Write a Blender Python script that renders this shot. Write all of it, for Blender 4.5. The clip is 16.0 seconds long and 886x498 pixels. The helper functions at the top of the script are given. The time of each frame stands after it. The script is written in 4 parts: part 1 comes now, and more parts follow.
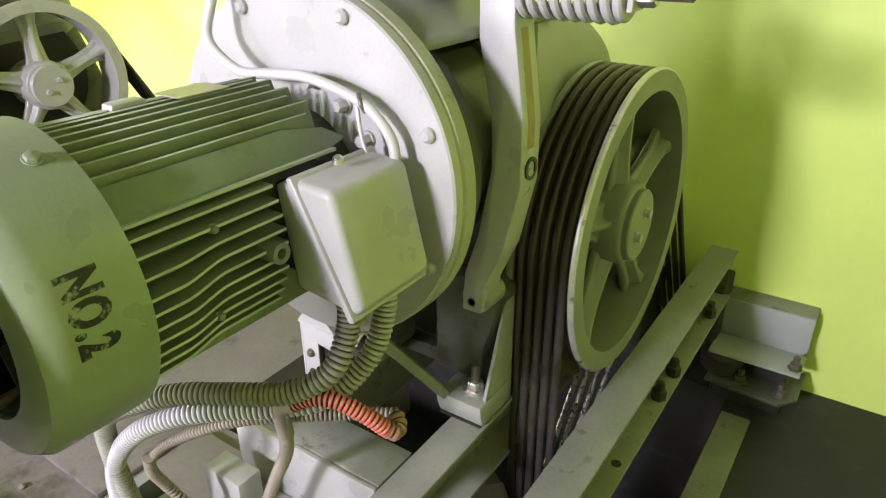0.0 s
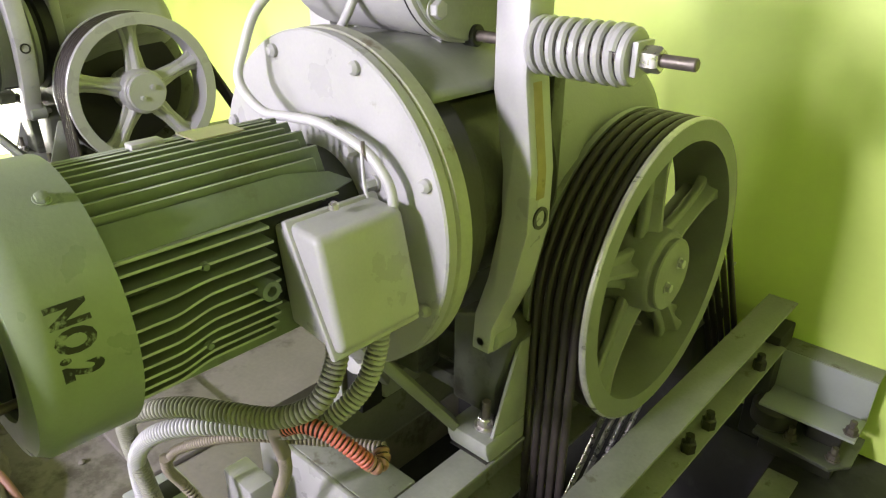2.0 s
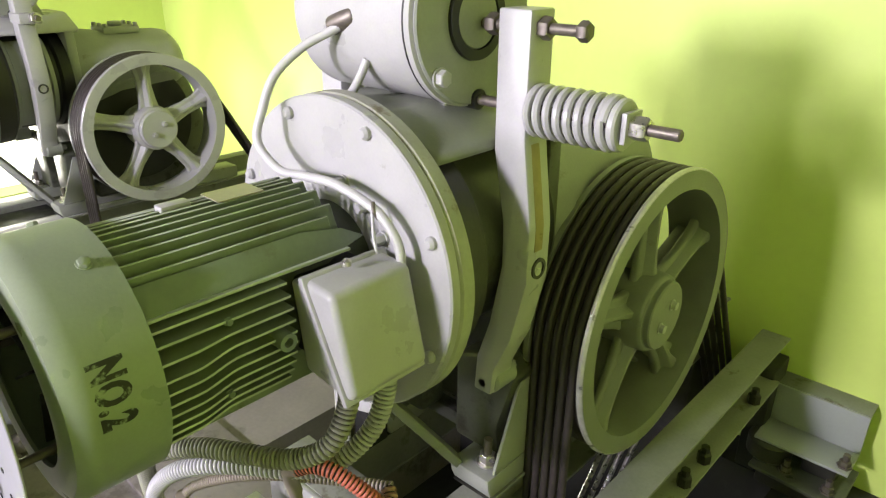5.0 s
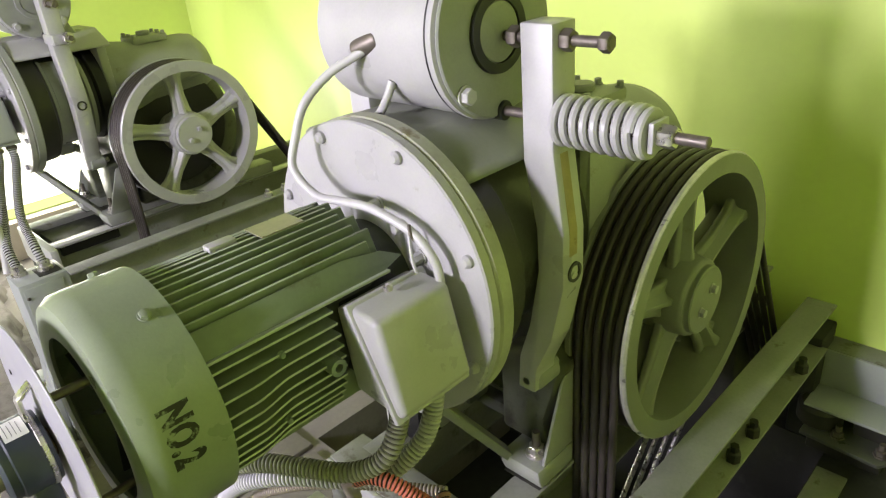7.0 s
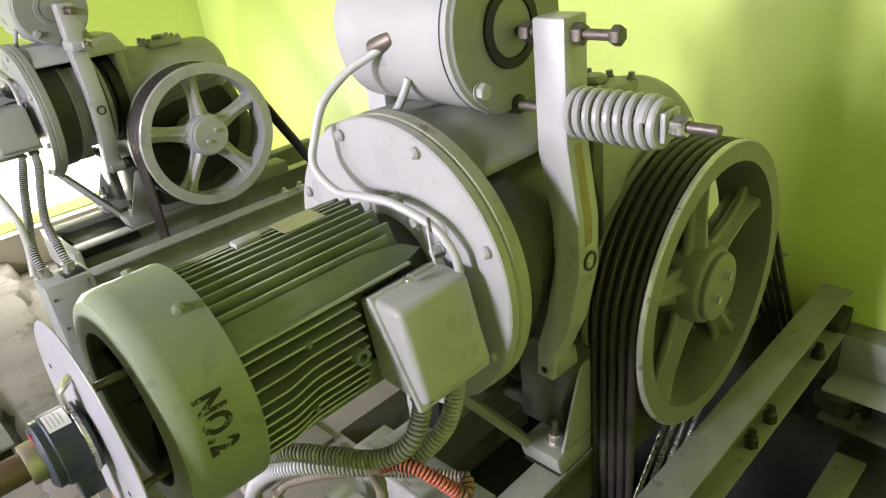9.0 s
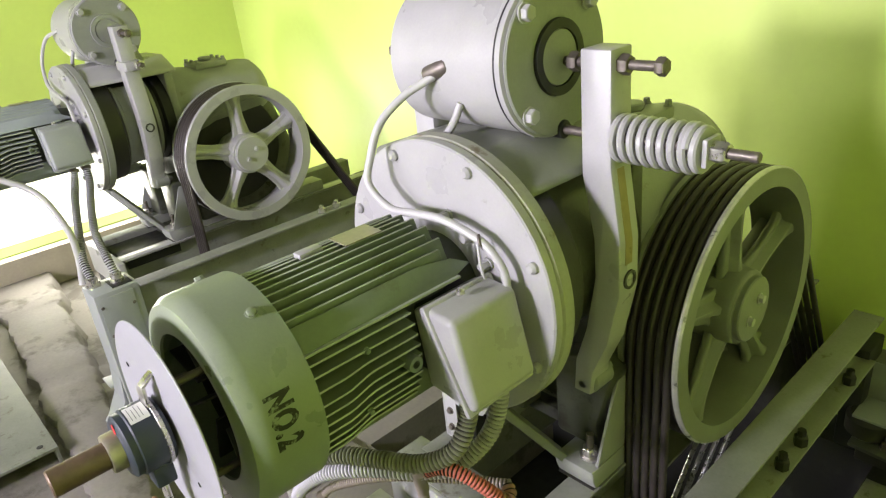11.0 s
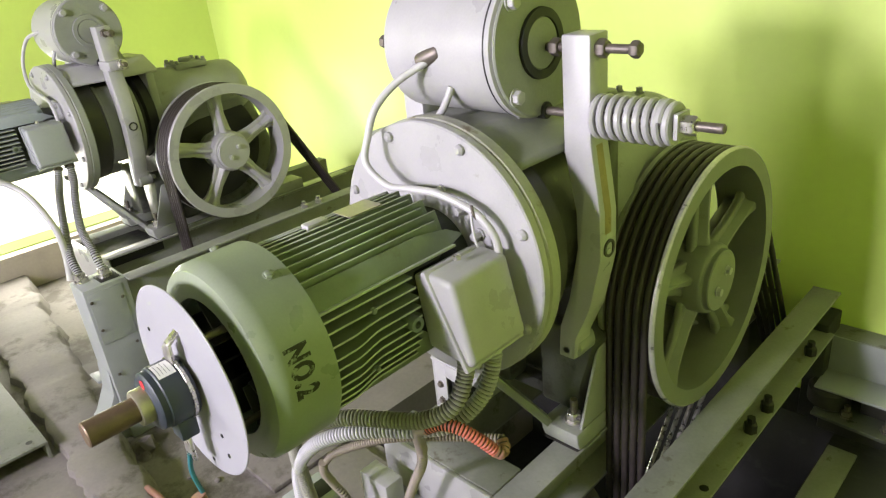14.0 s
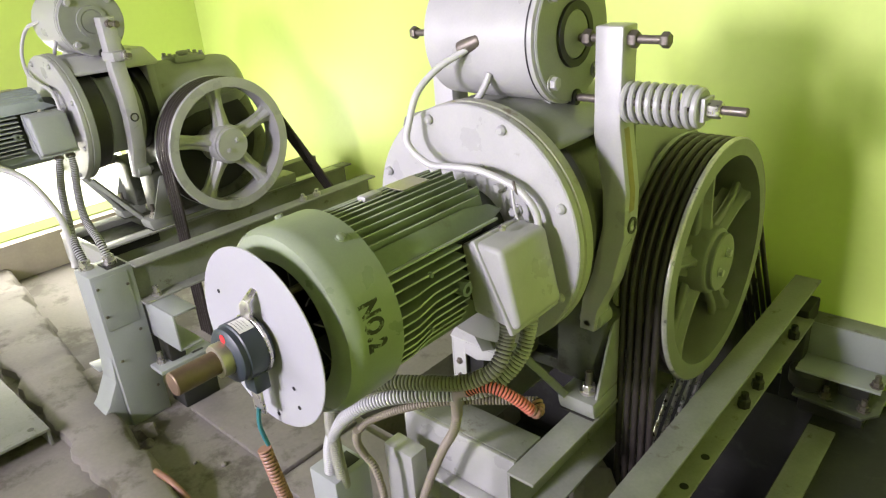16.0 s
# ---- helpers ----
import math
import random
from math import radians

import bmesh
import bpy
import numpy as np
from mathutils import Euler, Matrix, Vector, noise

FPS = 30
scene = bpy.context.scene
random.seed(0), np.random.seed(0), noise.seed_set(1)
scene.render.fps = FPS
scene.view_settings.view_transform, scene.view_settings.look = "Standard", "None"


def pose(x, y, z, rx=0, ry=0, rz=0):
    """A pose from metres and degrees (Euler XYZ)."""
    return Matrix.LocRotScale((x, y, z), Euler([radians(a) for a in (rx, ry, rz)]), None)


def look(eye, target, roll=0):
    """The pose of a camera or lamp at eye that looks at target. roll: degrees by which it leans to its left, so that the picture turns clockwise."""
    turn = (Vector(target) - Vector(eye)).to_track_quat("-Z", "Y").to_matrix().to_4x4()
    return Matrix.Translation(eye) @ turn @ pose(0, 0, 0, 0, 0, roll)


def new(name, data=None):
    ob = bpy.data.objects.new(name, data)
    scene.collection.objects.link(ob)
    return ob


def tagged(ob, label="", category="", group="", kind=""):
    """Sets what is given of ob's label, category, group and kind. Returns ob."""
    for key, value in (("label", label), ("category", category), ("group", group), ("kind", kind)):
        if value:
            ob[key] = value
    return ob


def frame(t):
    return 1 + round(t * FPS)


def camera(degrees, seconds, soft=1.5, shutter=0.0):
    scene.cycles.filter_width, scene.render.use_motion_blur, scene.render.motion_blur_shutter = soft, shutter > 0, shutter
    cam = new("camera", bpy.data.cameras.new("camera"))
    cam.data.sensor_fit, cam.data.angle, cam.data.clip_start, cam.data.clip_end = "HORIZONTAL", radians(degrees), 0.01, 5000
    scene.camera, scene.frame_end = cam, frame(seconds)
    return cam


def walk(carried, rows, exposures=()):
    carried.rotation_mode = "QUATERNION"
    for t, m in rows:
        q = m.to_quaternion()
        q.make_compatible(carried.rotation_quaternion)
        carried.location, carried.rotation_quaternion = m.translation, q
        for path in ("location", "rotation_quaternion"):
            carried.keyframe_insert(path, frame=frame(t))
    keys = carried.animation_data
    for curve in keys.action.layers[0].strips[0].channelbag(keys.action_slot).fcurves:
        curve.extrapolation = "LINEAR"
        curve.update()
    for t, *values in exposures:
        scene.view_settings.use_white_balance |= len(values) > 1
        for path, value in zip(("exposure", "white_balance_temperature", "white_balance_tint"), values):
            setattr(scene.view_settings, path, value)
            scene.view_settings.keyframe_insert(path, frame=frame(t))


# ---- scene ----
cam = camera(66.2, 16.0, soft=1.25)
PATH = [
    (0, (-0.105, 0.036, 1.378), (-1.121, 1.52, 0.502), -0.5),
    (0.5, (-0.13, 0.088, 1.341), (-1.182, 1.497, 0.389), 0.6),
    (1, (-0.08, 0.118, 1.365), (-1.244, 1.453, 0.436), 1.8),
    (1.5, (-0.017, 0.136, 1.409), (-1.253, 1.442, 0.533), 0.7),
    (2, (-0.003, 0.115, 1.44), (-1.225, 1.446, 0.583), 0.5),
    (2.5, (0.009, 0.107, 1.466), (-1.198, 1.456, 0.617), 1.7),
    (3, (0.004, 0.101, 1.473), (-1.205, 1.435, 0.603), 1.7),
    (3.5, (0.006, 0.109, 1.465), (-1.183, 1.453, 0.581), 1.5),
    (4, (0.014, 0.084, 1.474), (-1.214, 1.406, 0.613), 1.6),
    (4.5, (0.017, 0.085, 1.493), (-1.227, 1.404, 0.65), 1.8),
    (5, (0.024, 0.079, 1.51), (-1.221, 1.427, 0.712), 0.5),
    (5.2, (0.029, 0.074, 1.522), (-1.227, 1.424, 0.747), 1.0),
    (7.3, (0.023, 0.087, 1.594), (-1.271, 1.316, 0.693), -5.7),
    (7.5, (0.025, 0.083, 1.59), (-1.263, 1.313, 0.68), -6.0),
    (8, (0.021, 0.086, 1.587), (-1.265, 1.316, 0.675), -7.4),
    (8.5, (0.032, 0.071, 1.596), (-1.286, 1.281, 0.702), -7.0),
    (9, (0.038, 0.06, 1.6), (-1.285, 1.267, 0.71), -6.7),
    (9.5, (0.039, 0.035, 1.612), (-1.339, 1.205, 0.757), -6.9),
    (11.8, (0.054, -0.03, 1.623), (-1.319, 1.169, 0.799), -5.7),
    (12, (0.051, -0.034, 1.62), (-1.306, 1.177, 0.789), -5.4),
    (12.5, (0.042, -0.056, 1.615), (-1.285, 1.184, 0.778), -5.5),
    (13, (0.036, -0.101, 1.607), (-1.245, 1.207, 0.802), -5.8),
    (13.5, (0.053, -0.122, 1.599), (-1.213, 1.173, 0.751), -6.0),
    (14, (0.097, -0.126, 1.608), (-1.228, 1.128, 0.789), -6.1),
    (14.5, (0.06, -0.179, 1.6), (-1.201, 1.151, 0.801), -5.6),
    (15, (0.062, -0.257, 1.591), (-1.199, 1.052, 0.758), -5.5),
    (15.5, (0.052, -0.294, 1.591), (-1.207, 1.021, 0.762), -4.4),
    (16, (0.057, -0.312, 1.597), (-1.192, 1.024, 0.788), -4.3),
]
walk(cam, [(t, look(eye, target, roll)) for t, eye, target, roll in PATH],
     [(0.0, 0.23), (0.5, 0.20), (1.0, 0.50), (1.5, 0.32), (2.0, 0.15), (3.5, 0.05), (5.0, 0.09), (7.5, -0.08), (9.5, -0.06), (12.5, -0.02), (16.0, 0.01)])

# ---- world and light ----
world = bpy.data.worlds.new("world")
scene.world = world
world.use_nodes = True
wn = world.node_tree
sky = wn.nodes.new("ShaderNodeTexSky")
sky.sky_type, sky.sun_disc = "NISHITA", False
sky.sun_elevation, sky.sun_rotation = radians(40), radians(200)
wn.links.new(sky.outputs[0], wn.nodes["Background"].inputs[0])
wn.nodes["Background"].inputs[1].default_value = 0.08


def area_lamp(name, eye, target, sx, sy, power, colour):
    d = bpy.data.lights.new(name, "AREA")
    d.shape, d.size, d.size_y, d.energy, d.color = "RECTANGLE", sx, sy, power, colour
    ob = new(name, d)
    ob.matrix_world = look(eye, target)
    return ob


# ---- materials ----
def material(name, base, rough=0.6, metal=0.0, scale=20.0, vary=0.15, bump=0.0, fine=120.0, dirt=None, dirt_at=0.62,
             dirt_scale=6.0, each=0.0, spec=0.5):
    m = bpy.data.materials.new(name)
    m.use_nodes = True
    nt = m.node_tree
    b = nt.nodes["Principled BSDF"]
    b.inputs["Roughness"].default_value, b.inputs["Metallic"].default_value = rough, metal
    b.inputs["Specular IOR Level"].default_value = spec
    tc = nt.nodes.new("ShaderNodeTexCoord")
    n1 = nt.nodes.new("ShaderNodeTexNoise")
    n1.inputs["Scale"].default_value, n1.inputs["Detail"].default_value = scale, 6
    nt.links.new(tc.outputs["Object"], n1.inputs["Vector"])
    n2 = nt.nodes.new("ShaderNodeTexNoise")
    n2.inputs["Scale"].default_value, n2.inputs["Detail"].default_value = fine, 4
    nt.links.new(tc.outputs["Object"], n2.inputs["Vector"])
    add = nt.nodes.new("ShaderNodeMath")
    add.operation = "MULTIPLY_ADD"
    add.inputs[1].default_value = 0.35
    nt.links.new(n2.outputs[0], add.inputs[0])
    nt.links.new(n1.outputs[0], add.inputs[2])
    rmp = nt.nodes.new("ShaderNodeMapRange")
    rmp.inputs[1].default_value, rmp.inputs[2].default_value = 0.35, 1.0
    rmp.inputs[3].default_value, rmp.inputs[4].default_value = 1.0 - vary, 1.0 + vary * 0.6
    nt.links.new(add.outputs[0], rmp.inputs[0])
    mul = nt.nodes.new("ShaderNodeVectorMath")
    mul.operation = "SCALE"
    mul.inputs[0].default_value = base
    nt.links.new(rmp.outputs[0], mul.inputs["Scale"])
    out = mul.outputs[0]
    if dirt:
        n3 = nt.nodes.new("ShaderNodeTexNoise")
        n3.inputs["Scale"].default_value, n3.inputs["Detail"].default_value, n3.inputs["Roughness"].default_value = dirt_scale, 9, 0.68
        nt.links.new(tc.outputs["Object"], n3.inputs["Vector"])
        r3 = nt.nodes.new("ShaderNodeMapRange")
        r3.inputs[1].default_value, r3.inputs[2].default_value = dirt_at, dirt_at + 0.08
        nt.links.new(n3.outputs[0], r3.inputs[0])
        mx = nt.nodes.new("ShaderNodeMix")
        mx.data_type = "RGBA"
        nt.links.new(r3.outputs[0], mx.inputs[0])
        nt.links.new(out, mx.inputs[6])
        mx.inputs[7].default_value = (*dirt, 1)
        out = mx.outputs[2]
    nt.links.new(out, b.inputs["Base Color"])
    rr = nt.nodes.new("ShaderNodeMapRange")
    rr.inputs[1].default_value, rr.inputs[2].default_value = 0.3, 0.7
    rr.inputs[3].default_value, rr.inputs[4].default_value = max(0.03, rough - 0.1), min(1, rough + 0.12)
    nt.links.new(n1.outputs[0], rr.inputs[0])
    nt.links.new(rr.outputs[0], b.inputs["Roughness"])
    if bump:
        bp = nt.nodes.new("ShaderNodeBump")
        bp.inputs["Strength"].default_value, bp.inputs["Distance"].default_value = bump, 0.004
        nt.links.new(add.outputs[0], bp.inputs["Height"])
        nt.links.new(bp.outputs[0], b.inputs["Normal"])
    return m


PAINT = material("grey_machine_paint", (0.40, 0.40, 0.395), 0.33, scale=9, vary=0.14, bump=0.10, fine=220, dirt=(0.25, 0.245, 0.20), dirt_at=0.665, dirt_scale=13)
PAINT_CAST = material("grey_paint_on_casting", (0.29, 0.30, 0.275), 0.5, scale=12, vary=0.16, bump=0.25, fine=160, dirt=(0.16, 0.15, 0.10), dirt_at=0.66, dirt_scale=8)
PAINT_BLUE = material("pale_blue_grey_paint", (0.33, 0.35, 0.345), 0.5, scale=7, vary=0.1, bump=0.08)
MOTOR = material("grey_green_motor_paint", (0.245, 0.285, 0.20), 0.32, scale=10, vary=0.14, bump=0.12, fine=200, dirt=(0.14, 0.15, 0.09), dirt_at=0.67, dirt_scale=7)
FIN_BLUE = material("blue_grey_motor_paint", (0.36, 0.40, 0.42), 0.5, scale=12, vary=0.12, bump=0.1)
# Core darkened for the shade that lies between the cooling fins.
CORE = material("shade_dark_motor_core", (0.048, 0.056, 0.038), 0.6, scale=20, vary=0.3, bump=0.2)
# Pale fin edges: worn paint, with the light they catch put in.
TIP = material("lit_worn_fin_edge_paint", (0.40, 0.44, 0.36), 0.45, scale=30, vary=0.2)
FIN = material("dusty_motor_fin_paint", (0.17, 0.205, 0.145), 0.45, scale=14, vary=0.2, bump=0.15, dirt=(0.12, 0.13, 0.08), dirt_at=0.62)
STEEL = material("painted_beam_steel", (0.23, 0.235, 0.21), 0.6, scale=8, vary=0.3, bump=0.15, dirt=(0.13, 0.12, 0.09), dirt_at=0.59, dirt_scale=14)
BARE = material("worn_bare_steel", (0.17, 0.15, 0.125), 0.45, metal=0.6, scale=60, vary=0.3, bump=0.1)
BRIGHT = material("bright_worn_steel", (0.62, 0.60, 0.56), 0.3, metal=0.9, scale=60, vary=0.2)
RUST = material("brown_oiled_shaft", (0.16, 0.11, 0.07), 0.5, metal=0.4, scale=40, vary=0.3)
OCHRE = material("oil_stained_paint", (0.30, 0.24, 0.11), 0.5, scale=18, vary=0.3, dirt=(0.14, 0.09, 0.03), dirt_at=0.6, dirt_scale=20)
# Stands for shade: recesses, gaps, holes and the pit are coloured black with it.
BLACK = material("black_for_recess_shade", (0.010, 0.010, 0.009), 0.6, scale=20, vary=0.3)
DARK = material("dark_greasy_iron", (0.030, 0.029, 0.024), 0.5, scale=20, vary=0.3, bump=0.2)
RUBBER = material("black_rubber_seal", (0.015, 0.015, 0.015), 0.5)
ROPE = material("greasy_steel_rope", (0.048, 0.040, 0.035), 0.5, metal=0.25, scale=60, vary=0.4, bump=0.3, fine=300)
# Bright base colour standing for the glint on the lower ropes.
ROPE_BRIGHT = material("glint_bright_rope", (0.55, 0.54, 0.52), 0.3, metal=0.8, scale=80, vary=0.5, bump=0.3, fine=300)
ENC = material("dark_slate_encoder_housing", (0.03, 0.04, 0.05), 0.4, scale=30, vary=0.1)
BRASS = material("yellowed_brass_ring", (0.42, 0.39, 0.29), 0.4, metal=0.7, scale=30, vary=0.2)
WHITE = material("white_painted_disc", (0.34, 0.34, 0.36), 0.45, scale=6, vary=0.06, dirt=(0.45, 0.44, 0.40), dirt_at=0.72)
LABEL = material("white_paper_label", (0.75, 0.75, 0.72), 0.6, scale=30, vary=0.05)
PLATE = material("brass_toned_name_plate", (0.45, 0.42, 0.33), 0.35, metal=0.5, scale=50, vary=0.25)
INK = material("black_stencil_ink", (0.015, 0.016, 0.012), 0.6, scale=90, vary=0.5, dirt=(0.25, 0.285, 0.20), dirt_at=0.52, dirt_scale=38)
GREYINK = material("faint_grey_print", (0.2, 0.2, 0.2), 0.6)
CONDUIT = material("grey_plastic_flexible_conduit", (0.42, 0.42, 0.43), 0.35, scale=20, vary=0.15)
CONDUIT_DARK = material("dusty_olive_conduit", (0.24, 0.24, 0.19), 0.42, scale=20, vary=0.2)
CONDUIT_TAN = material("tan_plastic_conduit", (0.25, 0.215, 0.17), 0.5, scale=20, vary=0.15)
ORANGE = material("orange_red_plastic_conduit", (0.48, 0.13, 0.08), 0.5, scale=20, vary=0.15)
PINK = material("faded_salmon_conduit", (0.28, 0.145, 0.10), 0.5, scale=20, vary=0.15)
TEAL = material("teal_wire_insulation", (0.03, 0.15, 0.17), 0.4)
# Painted dark on one slope and the floor of each groove, as shade.
GROOVE_SHADE = material("black_shade_in_grooves", (0.022, 0.020, 0.015), 0.7, scale=40, vary=0.3)
CABLE = material("grey_cable_sheath", (0.47, 0.47, 0.46), 0.38, scale=20, vary=0.1)
LIME = material("lime_green_wall_paint", (0.655, 0.80, 0.205), 0.42, scale=1.5, vary=0.07, bump=0.12, fine=30)
ROOFCONC = material("dark_unseen_ceiling", (0.13, 0.125, 0.12), 0.9, scale=3, vary=0.2, bump=0.2)
GROOVE = material("greasy_brown_rope_groove", (0.040, 0.031, 0.026), 0.5, metal=0.15, scale=40, vary=0.3, bump=0.2)
# Oily casting paint, darkened further for the shade under the machine.
OILY_SHADED = material("oily_shade_dark_casting_paint", (0.085, 0.09, 0.072), 0.36, scale=9, vary=0.3, bump=0.3, fine=120, dirt=(0.035, 0.033, 0.025), dirt_at=0.54, dirt_scale=7)
WORN = material("rubbed_bright_rim_edge", (0.55, 0.54, 0.50), 0.35, metal=0.5, scale=40, vary=0.3)
# Grey rim paint with green wall light put in as yellow, plus grime.
RIMPAINT = material("grimy_green_lit_rim_paint", (0.36, 0.365, 0.30), 0.5, scale=14, vary=0.25, bump=0.15, dirt=(0.16, 0.13, 0.07), dirt_at=0.58, dirt_scale=10)
# Wheel paint taken down for the shade on faces turned from the window.
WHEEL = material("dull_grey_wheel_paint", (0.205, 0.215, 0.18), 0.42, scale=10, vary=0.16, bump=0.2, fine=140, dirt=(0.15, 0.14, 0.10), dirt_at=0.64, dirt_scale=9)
CONCRETE = material("dusty_concrete", (0.215, 0.195, 0.18), 0.85, scale=3.5, vary=0.3, bump=0.4, fine=60, dirt=(0.11, 0.098, 0.082), dirt_at=0.53, dirt_scale=3)
SILL = material("pale_beige_plaster", (0.42, 0.37, 0.30), 0.8, scale=5, vary=0.2, bump=0.3, fine=60)
DARKCONC = material("dark_oily_concrete", (0.024, 0.024, 0.021), 0.7, scale=4, vary=0.35, bump=0.4, fine=60, dirt=(0.035, 0.035, 0.03), dirt_at=0.55)


# ---- mesh helpers ----
def rot_axis(axis):
    """Turns z into the named axis."""
    return {"x": Matrix.Rotation(radians(90), 4, "Y"), "y": Matrix.Rotation(radians(-90), 4, "X"), "z": Matrix.Identity(4)}[axis]


def box(x0, x1, y0, y1, z0, z1, bevel=0.003, bm=None, seg=2):
    own = bmesh.new()
    bmesh.ops.create_cube(own, size=1, matrix=Matrix.LocRotScale(((x0 + x1) / 2, (y0 + y1) / 2, (z0 + z1) / 2), None, (x1 - x0, y1 - y0, z1 - z0)))
    if bevel:
        bmesh.ops.bevel(own, geom=own.edges[:], offset=bevel, segments=seg, profile=0.5, affect="EDGES")
    return merge(bm, own)


def merge(bm, own):
    if bm is None:
        return own
    me = bpy.data.meshes.new("tmp")
    own.to_mesh(me)
    own.free()
    bm.from_mesh(me)
    bpy.data.meshes.remove(me)
    return bm


def lathe(profile, axis, centre, n=48, bm=None, closed=False):
    """A turned solid: profile rows (radius, height) along the axis from centre."""
    own = bmesh.new()
    m = Matrix.Translation(centre) @ rot_axis(axis)
    rings = []
    for r, h in profile:
        if r < 1e-6:
            rings.append([own.verts.new(m @ Vector((0, 0, h)))])
        else:
            rings.append([own.verts.new(m @ Vector((r * math.cos(2 * math.pi * i / n), r * math.sin(2 * math.pi * i / n), h))) for i in range(n)])
    pairs = list(zip(rings, rings[1:])) + ([(rings[-1], rings[0])] if closed else [])
    for a, b in pairs:
        for i in range(n):
            j = (i + 1) % n
            f = [a[0]] if len(a) == 1 else [a[i], a[j]]
            f += [b[0]] if len(b) == 1 else [b[j], b[i]]
            if len(f) > 2:
                own.faces.new(f)
    if not closed:
        for ring in (rings[0], rings[-1]):
            if len(ring) > 1:
                own.faces.new(ring)
    return merge(bm, own)


def cyl(axis, centre, r, h0, h1, n=32, bevel=0.002, bm=None):
    b = min(bevel, r * 0.4, abs(h1 - h0) * 0.4)
    return lathe([(r - b, h0), (r, h0 + b), (r, h1 - b), (r - b, h1)], axis, centre, n, bm)


def prism(points, axis, a0, a1, bevel=0.003, bm=None, seg=2):
    """A flat outline pushed along an axis. points: (y, z) for x, (x, z) for y, (x, y) for z."""
    own = bmesh.new()
    put = {"x": lambda p, a: (a, p[0], p[1]), "y": lambda p, a: (p[0], a, p[1]), "z": lambda p, a: (p[0], p[1], a)}[axis]
    low = [own.verts.new(put(p, a0)) for p in points]
    top = [own.verts.new(put(p, a1)) for p in points]
    own.faces.new(low)
    own.faces.new(list(reversed(top)))
    for i in range(len(points)):
        j = (i + 1) % len(points)
        own.faces.new((low[j], low[i], top[i], top[j]))
    bmesh.ops.recalc_face_normals(own, faces=own.faces[:])
    if bevel:
        bmesh.ops.bevel(own, geom=own.edges[:], offset=bevel, segments=seg, profile=0.5, affect="EDGES", clamp_overlap=True)
    return merge(bm, own)


def spline(points, step=0.006):
    """Evenly spaced places on a smooth line through the points."""
    p = [Vector(q) for q in points]
    p = [p[0] * 2 - p[1]] + p + [p[-1] * 2 - p[-2]]
    fine = []
    for a, b, c, d in zip(p, p[1:], p[2:], p[3:]):
        for k in range(24):
            t = k / 24
            fine.append(0.5 * (2 * b + (c - a) * t + (2 * a - 5 * b + 4 * c - d) * t * t + (3 * b - a - 3 * c + d) * t ** 3))
    fine.append(p[-2])
    out, left = [fine[0]], step
    for a, b in zip(fine, fine[1:]):
        d = (b - a).length
        while d >= left and d > 1e-9:
            a = a.lerp(b, left / d)
            out.append(a)
            d, left = (b - a).length, step
        left -= d
    return out


def tube(points, r, step=0.006, n=12, ridge=0.0, bm=None):
    """A pipe along a smooth line; ridge gives a corrugated one, six steps a rib, with shade painted dark in the
    grooves.
    """
    own = bmesh.new()
    path = spline(points, step)
    side, rings = Vector((0.3, 0.2, 0.93)), []
    for i, c in enumerate(path):
        way = (path[min(i + 1, len(path) - 1)] - path[max(i - 1, 0)]).normalized()
        side = (side - way * side.dot(way)).normalized()
        up = way.cross(side)
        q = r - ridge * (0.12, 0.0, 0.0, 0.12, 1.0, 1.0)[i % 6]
        rings.append([own.verts.new(c + (side * math.cos(2 * math.pi * k / n) + up * math.sin(2 * math.pi * k / n)) * q) for k in range(n)])
    for i, (a, b) in enumerate(zip(rings, rings[1:])):
        for k in range(n):
            f = own.faces.new((a[k], a[(k + 1) % n], b[(k + 1) % n], b[k]))
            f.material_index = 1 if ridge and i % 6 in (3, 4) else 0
    own.faces.new(rings[0])
    own.faces.new(rings[-1])
    return merge(bm, own)


def hexhead(axis, centre, r, h, bm=None, sign=1):
    """A bolt head with a washer, standing along the axis."""
    bm = cyl(axis, centre, r * 1.25, 0, sign * h * 0.2, 20, 0.0005, bm)
    return lathe([(r, sign * h * 0.2), (r, sign * h * 0.9), (r * 0.85, sign * h)], axis, centre, 6, bm)


def part(name, bm, mat, parent=None, label="", smooth=40):
    me = bpy.data.meshes.new(name)
    bmesh.ops.recalc_face_normals(bm, faces=bm.faces[:])
    bm.to_mesh(me)
    bm.free()
    me.materials.append(mat)
    me.polygons.foreach_set("use_smooth", [True] * len(me.polygons))
    me.set_sharp_from_angle(angle=radians(smooth))
    ob = new(name, me)
    if parent is not None:
        ob.parent = parent
        ob.matrix_parent_inverse = parent.matrix_basis.inverted()
    return tagged(ob, label)


def thing(name, place, label, category, group=""):
    ob = new(name)
    ob.empty_display_size = 0.1
    ob.matrix_basis = pose(*place)
    return tagged(ob, label, category, group, "thing")


def setting(name, bm, mat, label, category, smooth=40):
    return tagged(part(name, bm, mat, None, "", smooth), label, category, "", "structure")


# ---- the room ----
WX0, WX1, WY0, WY1, ZC = -4.57, 1.10, -3.2, 2.30, 3.3
FLOOR = -0.10


